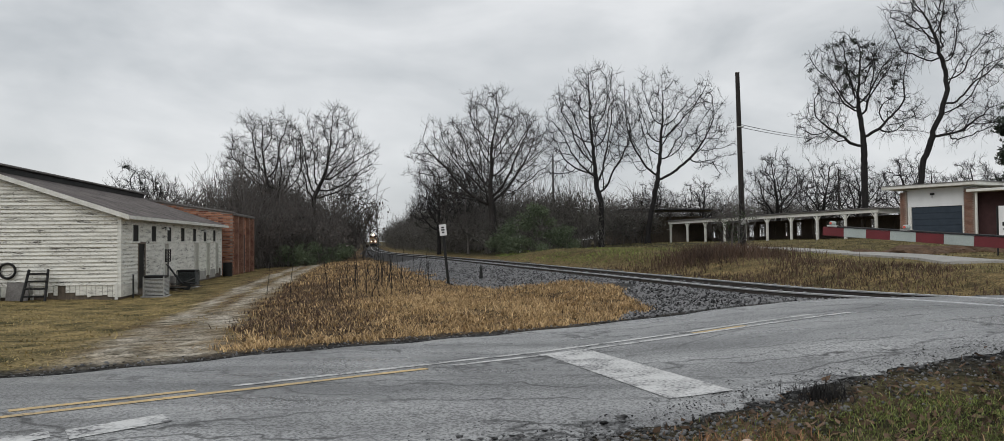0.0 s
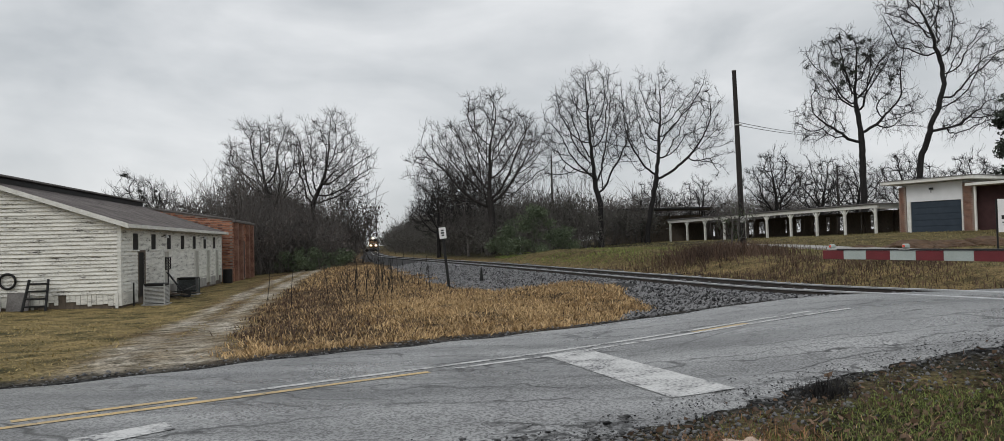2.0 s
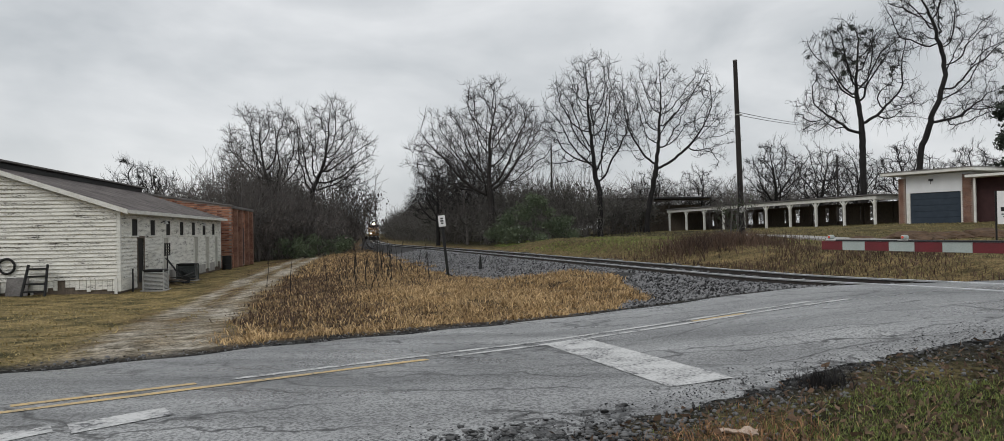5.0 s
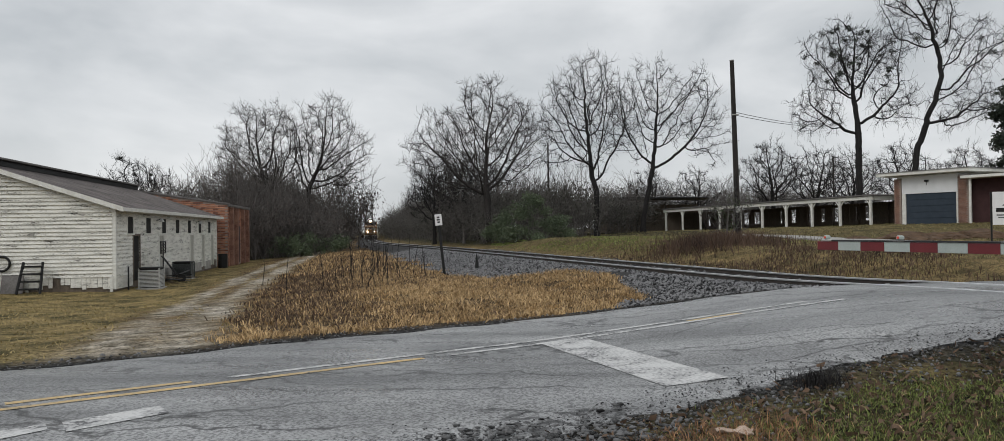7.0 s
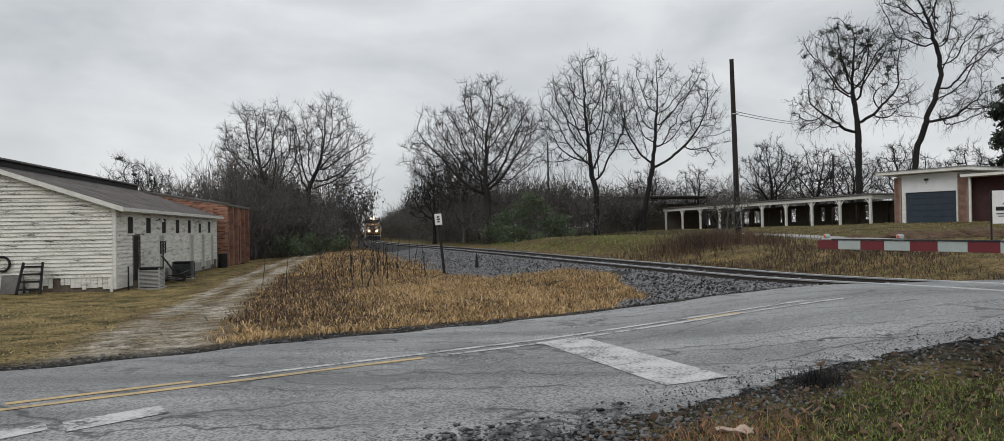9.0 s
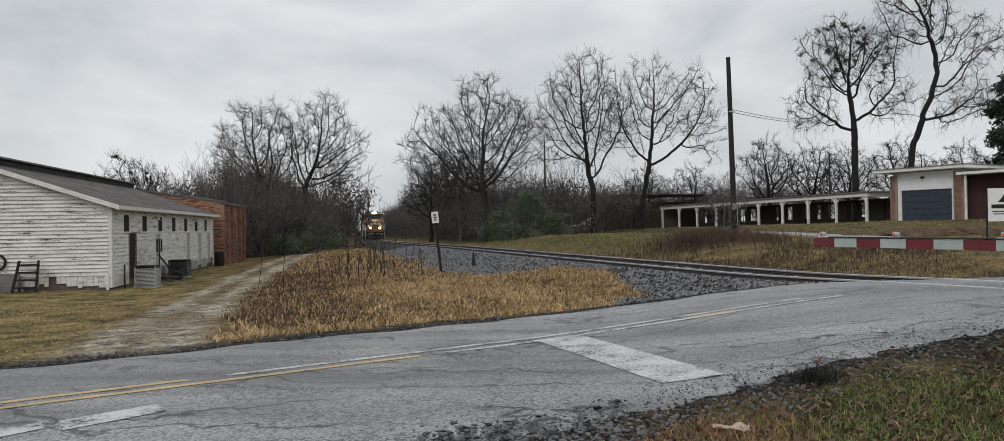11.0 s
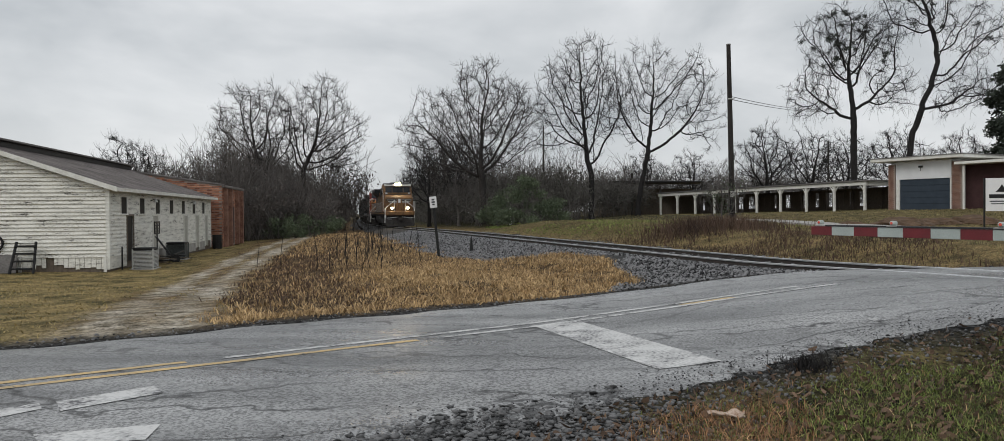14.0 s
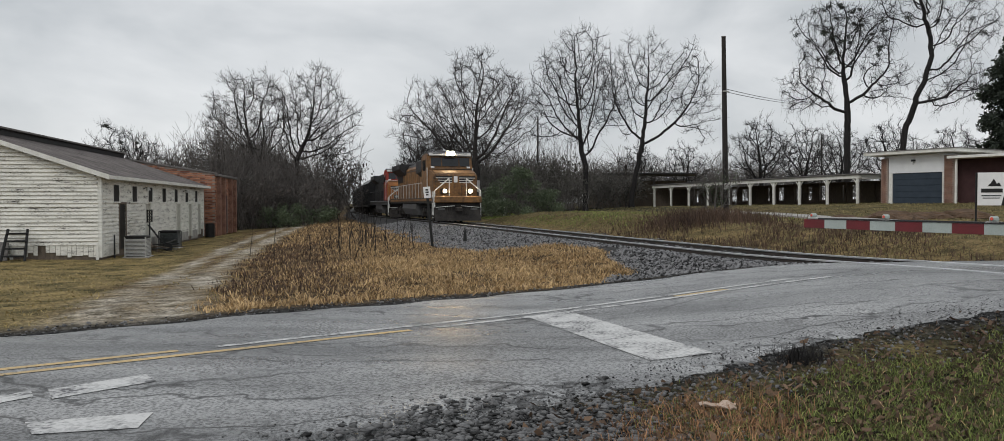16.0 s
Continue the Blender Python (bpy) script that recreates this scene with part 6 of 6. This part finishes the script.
        for i in range(k):
            a, q, z = rs.rand() * 6.28, rs.rand() ** 0.5, rs.rand()
            rr = w * q * (1 - 0.55 * z)
            leaf_cloud(h, rs, np.array([rr * math.cos(a), rr * math.sin(a), 0.3 + (hh - 0.4) * z]), np.array([0.6, 0.6, 0.45]), 190, 0.10)
        h.made("foliage", M["leaf_green"], e)


make_brush()


# ---- grass, weeds, stones ----
def blades(name, pts, low, high, wide, material, label, lean=0.35, seed=1):
    """Bent grass blades of two joints on the ground."""
    rs = np.random.RandomState(seed)
    x, y = pts[:, 0], pts[:, 1]
    n = len(x)
    z = ground_z(x, y) - 0.01
    h = low + (high - low) * rs.rand(n) ** 1.5
    a, b = rs.rand(n) * 6.28, rs.rand(n) * 6.28
    wd = wide * (0.6 + 0.8 * rs.rand(n))
    base = np.stack([x, y, z], 1)
    side = np.stack([np.cos(a), np.sin(a), np.zeros(n)], 1) * wd[:, None]
    out = np.stack([np.cos(b), np.sin(b), np.zeros(n)], 1) * (h * lean * rs.rand(n) * 2)[:, None]
    up = np.stack([np.zeros(n), np.zeros(n), h], 1)
    v = np.stack([base - side, base + side, base + out * 0.35 + up * 0.6 + side * 0.6, base + out * 0.35 + up * 0.6 - side * 0.6, base + out + up * (1 - 0.25 * lean)], 1)
    f = (np.array([(0, 1, 2), (0, 2, 3), (3, 2, 4)])[None] + (np.arange(n) * 5)[:, None, None]).reshape(-1, 3)
    return tagged(mesh_np(name, v.reshape(-1, 3), f, material), label, "grass", kind="stuff")


def scatter(n, box_, keep, seed, clump=0.0):
    rs = np.random.RandomState(seed)
    x0, x1, y0, y1 = box_
    p = np.stack([x0 + (x1 - x0) * rs.rand(n), y0 + (y1 - y0) * rs.rand(n)], 1)
    k = keep(p[:, 0], p[:, 1])
    if clump:
        k = k * (1 - clump + clump * (np.sin(p[:, 0] * 3.1 + 2 * np.sin(p[:, 1] * 1.3)) * np.sin(p[:, 1] * 2.7 + p[:, 0]) > -0.1))
    return p[rs.rand(n) < k]


def off_rut(x, y):
    return smooth(0.25, 0.7, path_dist(x, y, RUT_A)) * smooth(0.25, 0.7, path_dist(x, y, RUT_B))


def straw_zone(x, y):
    u, v = off_track(x, y), road_v(x, y)
    edge = u - straw_edge(y) + 0.25 * np.sin(y * 1.3) + 0.2 * np.sin(x * 3.7 + y)
    rut_side = smooth(0.3, 1.3, x - np.interp(y, [q[1] for q in RUT_B], [q[0] for q in RUT_B]) + 0.3 * np.sin(y * 2.1))
    return smooth(0.3, -0.3, edge) * smooth(ROAD_FAR + 0.25, ROAD_FAR + 0.8, v) * rut_side


def make_grass():
    blades("straw_grass", scatter(330000, (-16, 6.5, 10, 34), lambda x, y: straw_zone(x, y) * (0.50 + 0.50 * smooth(28, 21, y)) * (1 - 0.8 * smooth(3.4, 1.4, path_dist(x, y, ((-4.6, 14.5), (-6.2, 20), (-8.0, 27), (-10, 36)))) * smooth(12.5, 15, y)), 1, 0.75), 0.04, 0.19, 0.009, M["straw"], "dry yellow-brown straw grass", 1.1, 1)
    blades("far_straw_grass", scatter(24000, (-22, 2, 34, 70), straw_zone, 2, 0.6), 0.08, 0.28, 0.02, M["straw"], "dry straw grass towards the thicket", 0.7, 2)
    # dark weeds
    patch = lambda x, y: smooth(3.6, 1.2, path_dist(x, y, ((-4.6, 14.5), (-6.2, 20), (-8.0, 27), (-10, 36)))) * smooth(12.5, 15, y)
    dark = lambda x, y: straw_zone(x, y) * np.maximum(patch(x, y), 0.34 * smooth(21, 28, y)) + straw_zone(x, y) * 0.22 * smooth(0.0, 1.2, np.sin(x * 0.9 + 0.6 * y) + np.sin(0.45 * y - x * 0.3) + 0.5 * smooth(16, 30, y))
    blades("dark_weeds", scatter(150000, (-18, 5, 13, 66), dark, 3, 0.6), 0.04, 0.19, 0.012, M["weed"], "dark red-brown dead weeds among the straw", 0.5, 3)
    bank = lambda x, y: smooth(3.0, 3.8, off_track(x, y)) * smooth(13.5, 9.5, off_track(x, y)) * smooth(ROAD_FAR + 0.4, ROAD_FAR + 1.4, road_v(x, y)) * smooth(1.0, 1.3, path_dist(x, y, DRIVE))
    blades("bank_straw", scatter(150000, (-2, 32, 12, 62), lambda x, y: bank(x, y) * 0.8, 4, 0.5), 0.03, 0.15, 0.013, M["bank"], "faded tall grass on the far bank", 0.6, 4)
    low = lambda x, y: smooth(3.0, 3.6, off_track(x, y)) * smooth(8.8, 6.4, off_track(x, y)) * smooth(ROAD_FAR + 0.4, ROAD_FAR + 1.4, road_v(x, y)) * smooth(42, 30, y)
    blades("bank_weeds", scatter(150000, (0, 22, 12, 60), lambda x, y: low(x, y) * smooth(-0.9, 0.3, np.sin(y * 0.5 + 1.2) + 0.6 * np.sin(x * 1.3)), 5, 0.3), 0.06, 0.26, 0.012, M["weed"], "dark dead weeds along the foot of the bank", 0.45, 5)
    plateau = lambda x, y: smooth(9.5, 12, off_track(x, y)) * smooth(1.0, 1.3, path_dist(x, y, DRIVE))
    blades("plateau_grass", scatter(36000, (5, 50, 24, 90), plateau, 6, 0.4), 0.04, 0.13, 0.03, M["bank"], "mown dormant grass on the far bank", 0.6, 6)
    green = lambda x, y: smooth(3.6, 5, off_track(x, y)) * smooth(14, 9, off_track(x, y)) * smooth(32, 44, y) * smooth(-0.5, 0.6, np.sin(x * 1.1 + 0.5 * y) + 0.6 * np.sin(y * 0.9))
    blades("bank_green", scatter(70000, (-2, 18, 30, 78), green, 7), 0.04, 0.16, 0.018, M["grass"], "greenish grass on the bank", 0.6, 7)
    # lawn round the building and between the ruts
    lawn = lambda x, y: (1 - straw_zone(x, y)) * smooth(-6, -7, off_track(x, y)) * smooth(ROAD_FAR + 0.3, ROAD_FAR + 1.2, road_v(x, y)) * off_rut(x, y)
    blades("lawn_grass", scatter(65000, (-26, -3, 10, 60), lawn, 8, 0.5), 0.02, 0.08, 0.014, M["lawn"], "short half-dormant lawn", 0.8, 8)
    # the verge at the camera's feet
    verge = lambda x, y: smooth(ROAD_NEAR - 0.5, ROAD_NEAR - 1.25, road_v(x, y) + 0.25 * np.sin(x * 3) + 0.2 * np.sin(5 * y)) * smooth(-0.2, 0.9, x - 0.15 * y + 0.9 + 0.25 * np.sin(y * 4))
    blades("verge_grass", scatter(190000, (0, 9, 3.2, 10.5), lambda x, y: verge(x, y) * smooth(0.0, 1.0, x - 0.7), 9, 0.5), 0.015, 0.09, 0.0035, M["grass"], "short winter grass at the road's edge", 0.9, 9)
    blades("verge_straw", scatter(42000, (-0.2, 9, 3.2, 10.5), verge, 10, 0.7), 0.02, 0.12, 0.003, M["weed"], "dead brown stems in the verge", 0.9, 10)
    blades("verge_dry", scatter(15000, (0.3, 3.2, 4.5, 8.2), lambda x, y: verge(x, y) * smooth(0.9, 0.2, np.abs(x - 0.28 * y + 0.2) - 0.2), 11), 0.04, 0.15, 0.0035, M["russet"], "tuft of russet dead grass at the road's edge", 0.8, 11)
    blades("verge_pale", scatter(16000, (0.2, 9, 3.2, 10.5), lambda x, y: verge(x, y) * 0.8, 13, 0.5), 0.02, 0.11, 0.003, M["straw"], "pale dead blades in the verge", 1.0, 13)
    tall = np.random.RandomState(16).randn(5200, 2) * (1.3, 1.7) + (9.1, 35.0)
    tall = tall[off_track(tall[:, 0], tall[:, 1]) > 3.4]
    blades("tall_weeds", tall, 0.2, 0.85, 0.012, M["weed"], "tall dark dead weeds on the bank by the pole", 0.5, 16)
    tuft = np.random.RandomState(14).randn(420, 2) * (0.13, 0.12) + (2.95, 7.75)
    blades("weed_tuft", tuft, 0.06, 0.24, 0.004, M["bark_dark"], "dark dead weed tuft at the asphalt edge", 0.8, 14)
    # tall dead stalks
    rs = np.random.RandomState(12)
    h = Heap()
    for k in range(46):
        y = 24 + 14 * rs.rand()
        x = -0.145 * y - 0.9 + 1.8 * rs.randn() * 0.8
        if off_track(x, y) > -4.6:
            continue
        z0, hg = float(ground_z(x, y)), 0.5 + 1.1 * rs.rand()
        tip = np.array([x + 0.12 * rs.randn(), y + 0.1 * rs.randn(), z0 + hg])
        h.add(*tube([(x, y, z0 - 0.05), ((x + tip[0]) / 2 + 0.03 * rs.randn(), (y + tip[1]) / 2, z0 + hg / 2), tip], (0.013, 0.010, 0.007), 4))
        for j in range(3):
            t = 0.5 + 0.5 * rs.rand()
            p = np.array([x, y, z0]) * (1 - t) + tip * t
            h.add(*tube([p, p + (0.08 * rs.randn(), 0.08 * rs.randn(), 0.12)], (0.008, 0.004), 3))
    tagged(h.made("dead_stalks", M["bark_dark"]), "tall dark dead weed stalks standing in the straw", "weeds", kind="stuff")


def stone_shape(seed):
    bm = bmesh.new()
    bmesh.ops.create_icosphere(bm, subdivisions=1, radius=1)
    rs = np.random.RandomState(seed)
    for v in bm.verts:
        v.co *= 0.5 + 0.8 * rs.rand()
    return shape_of(bm)


def stones(name, pts, zs, low, high, material, label, seed, flat=0.7):
    rs = np.random.RandomState(seed)
    h = Heap()
    for k in range(4):
        sel = np.arange(len(pts)) % 4 == k
        p = pts[sel]
        s = low + (high - low) * rs.rand(len(p)) ** 2
        at = np.stack([p[:, 0], p[:, 1], zs[sel] + s * 0.2], 1)
        size = np.stack([s, s * (0.6 + 0.5 * rs.rand(len(p))), s * flat * (0.7 + 0.5 * rs.rand(len(p)))], 1)
        h.many(*stone_shape(seed * 7 + k), at, rs.rand(len(p)) * 6.28, size)
    return tagged(h.made(name, material), label, "stones", kind="stuff")


def make_stones():
    us = np.array([-5.2, -3.9, -2.4, -1.75, -0.5, 0.5, 1.75, 2.4, 3.2, 4.0])
    drop = np.array([-0.9, -0.52, -0.28, -0.12, -0.135, -0.135, -0.12, -0.28, -0.5, -0.8])

    def lay(n, y0, y1, u0, u1, seed):
        rs = np.random.RandomState(seed)
        y = y0 + (y1 - y0) * rs.rand(n) ** 1.6
        u = u0 + (u1 - u0) * rs.rand(n)
        x = track_x(y) + u / 0.958
        z = np.maximum(rail_z(y) + np.interp(u, us, drop), ground_z(x, y))
        v = road_v(x, y)
        ok = (v > ROAD_FAR + 0.15 + 0.3 * rs.rand(n)) | (v < ROAD_NEAR - 0.2)
        return np.stack([x, y], 1)[ok], z[ok]

    p, z = lay(52000, 12, 62, -5.3, -1.0, 1)
    ok = straw_zone(p[:, 0], p[:, 1]) < 0.35
    stones("ballast_stones", p[ok], z[ok], 0.022, 0.06, M["ballast"], "loose broken grey ballast on the track shoulder", 1)
    p, z = lay(9000, 12, 60, -1.0, 3.4, 2)
    stones("ballast_stones", p, z, 0.025, 0.06, M["ballast"], "loose broken grey ballast between the rails", 2)
    near = lambda x, y: smooth(ROAD_NEAR - 1.5, ROAD_NEAR - 0.6, road_v(x, y)) * smooth(ROAD_NEAR + 0.25, ROAD_NEAR - 0.1, road_v(x, y) - 0.1 * np.sin(3 * x))
    p = scatter(46000, (-5, 11, 3, 13), near, 3)
    stones("shoulder_gravel", p, ground_z(p[:, 0], p[:, 1]) + 0.0, 0.006, 0.032, M["gravel"], "loose dark gravel along the asphalt edge", 3)
    loose = lambda x, y: smooth(ROAD_NEAR - 0.2, ROAD_NEAR, road_v(x, y)) * smooth(ROAD_NEAR + 1.1, ROAD_NEAR + 0.02, road_v(x, y) + 0.2 * np.sin(2.2 * x)) ** 2
    p = scatter(52000, (-5, 11, 3, 13), loose, 8)
    stones("loose_chippings", p, road_z(p[:, 0], p[:, 1]) + 0.010, 0.004, 0.014, M["gravel"], "loose chippings washed onto the asphalt", 8)
    heap = lambda x, y: smooth(2.1, 0.4, np.hypot(x + 0.1 - 0.35 * (y - 5.2), (y - 4.9) * 0.8)) * smooth(ROAD_NEAR + 0.5, ROAD_NEAR - 0.1, road_v(x, y) + 0.15 * np.sin(4 * x))
    p = scatter(26000, (-3.2, 3.0, 3.4, 7.4), heap, 4)
    up = np.where(road_v(p[:, 0], p[:, 1]) > ROAD_NEAR, road_z(p[:, 0], p[:, 1]) + 0.008, ground_z(p[:, 0], p[:, 1]))
    stones("coarse_gravel", p, up, 0.013, 0.05, M["gravel"], "coarse wet gravel at the verge", 4, 0.35)
    far = lambda x, y: smooth(ROAD_FAR - 0.1, ROAD_FAR + 0.1, road_v(x, y)) * smooth(ROAD_FAR + 0.8, ROAD_FAR + 0.2, road_v(x, y))
    p = scatter(30000, (-13, 6, 1, 17), far, 5)
    stones("verge_gravel", p, ground_z(p[:, 0], p[:, 1]), 0.008, 0.035, M["gravel"], "fine gravel along the far asphalt edge", 5)
    # dead leaves
    rs = np.random.RandomState(6)
    h = Heap()
    p = scatter(9000, (0, 9, 3.4, 10), lambda x, y: smooth(ROAD_NEAR + 0.1, ROAD_NEAR - 1.0, road_v(x, y)), 7)
    for q in p:
        leaf_cloud(h, rs, np.array([q[0], q[1], float(ground_z(q[0], q[1])) + 0.02]), np.full(3, 0.015), 1, 0.05)
    tagged(h.made("leaf_litter", M["leaf_brown"]), "scattered dead brown leaves in the verge", "leaves", kind="stuff")


make_grass()
make_stones()


def make_soil_mounds():
    rs = np.random.RandomState(15)
    for x, y, w, h in ((18.6, 37.5, 1.5, 0.55), (20.6, 38.0, 1.1, 0.4), (22.6, 38.5, 1.3, 0.5), (16.8, 38.6, 0.9, 0.3)):
        bm = bmesh.new()
        bmesh.ops.create_icosphere(bm, subdivisions=4, radius=1)
        for v in bm.verts:
            k = 1 + 0.22 * noise.noise(v.co * 2.1 + Vector((x, y, 0))) + 0.10 * noise.noise(v.co * 6 + Vector((y, x, 0)))
            v.co = Vector((v.co.x * w * k, v.co.y * w * 0.8 * k, v.co.z * h * k))
        ob = tagged(part("soil_mound", bm, M["soil"]), "low mound of bare brown soil on the bank", "mound", "soil mounds")
        ob.matrix_basis = pose(x, y, float(ground_z(x, y)) - 0.08)


make_soil_mounds()


def make_scrap():
    rs = np.random.RandomState(21)
    bm = bmesh.new()
    n = 7
    rows = [[bm.verts.new((0.045 * (i - 3) + 0.012 * rs.randn(), 0.022 * (j - 3) + 0.008 * rs.randn(), 0.03 + 0.022 * abs(rs.randn()))) for i in range(n)] for j in range(n)]
    for j in range(n - 1):
        for i in range(n - 1):
            bm.faces.new((rows[j][i], rows[j][i + 1], rows[j + 1][i + 1], rows[j + 1][i]))
    r = bmesh.ops.extrude_face_region(bm, geom=bm.faces[:])
    bmesh.ops.translate(bm, verts=[v for v in r["geom"] if isinstance(v, bmesh.types.BMVert)], vec=(0, 0, 0.006))
    bmesh.ops.recalc_face_normals(bm, faces=bm.faces[:])
    ob = tagged(part("paper_scrap", bm, M["paper"]), "crumpled pale brown scrap lying in the verge", "litter")
    ob.matrix_basis = pose(1.68, 6.1, float(ground_z(1.68, 6.1)), 0, 0, -12)


make_scrap()


# ---- what moves ----
def motions():
    walk(LEAD, train_rows(10.9))
    walk(SECOND, train_rows(34.2))
    for i, car in enumerate(CARS):
        walk(car, train_rows(54.8 + 17.6 * i))
    axis = Vector((0.927, 0.346, 0))
    rows = []
    for t, a in ((0, 3.5), (0.15, 2.5), (0.3, 1.5), (0.5, 0.2), (0.7, -0.8), (0.9, -0.6), (1.1, -0.25), (1.5, 0.0), (3.0, 0.0), (16.0, 0.0)):
        rows.append((t, Matrix.Translation((6.73, 5.5, 1.305)) @ Matrix.Rotation(radians(a), 4, axis)))
    walk(GATE, rows)


motions()
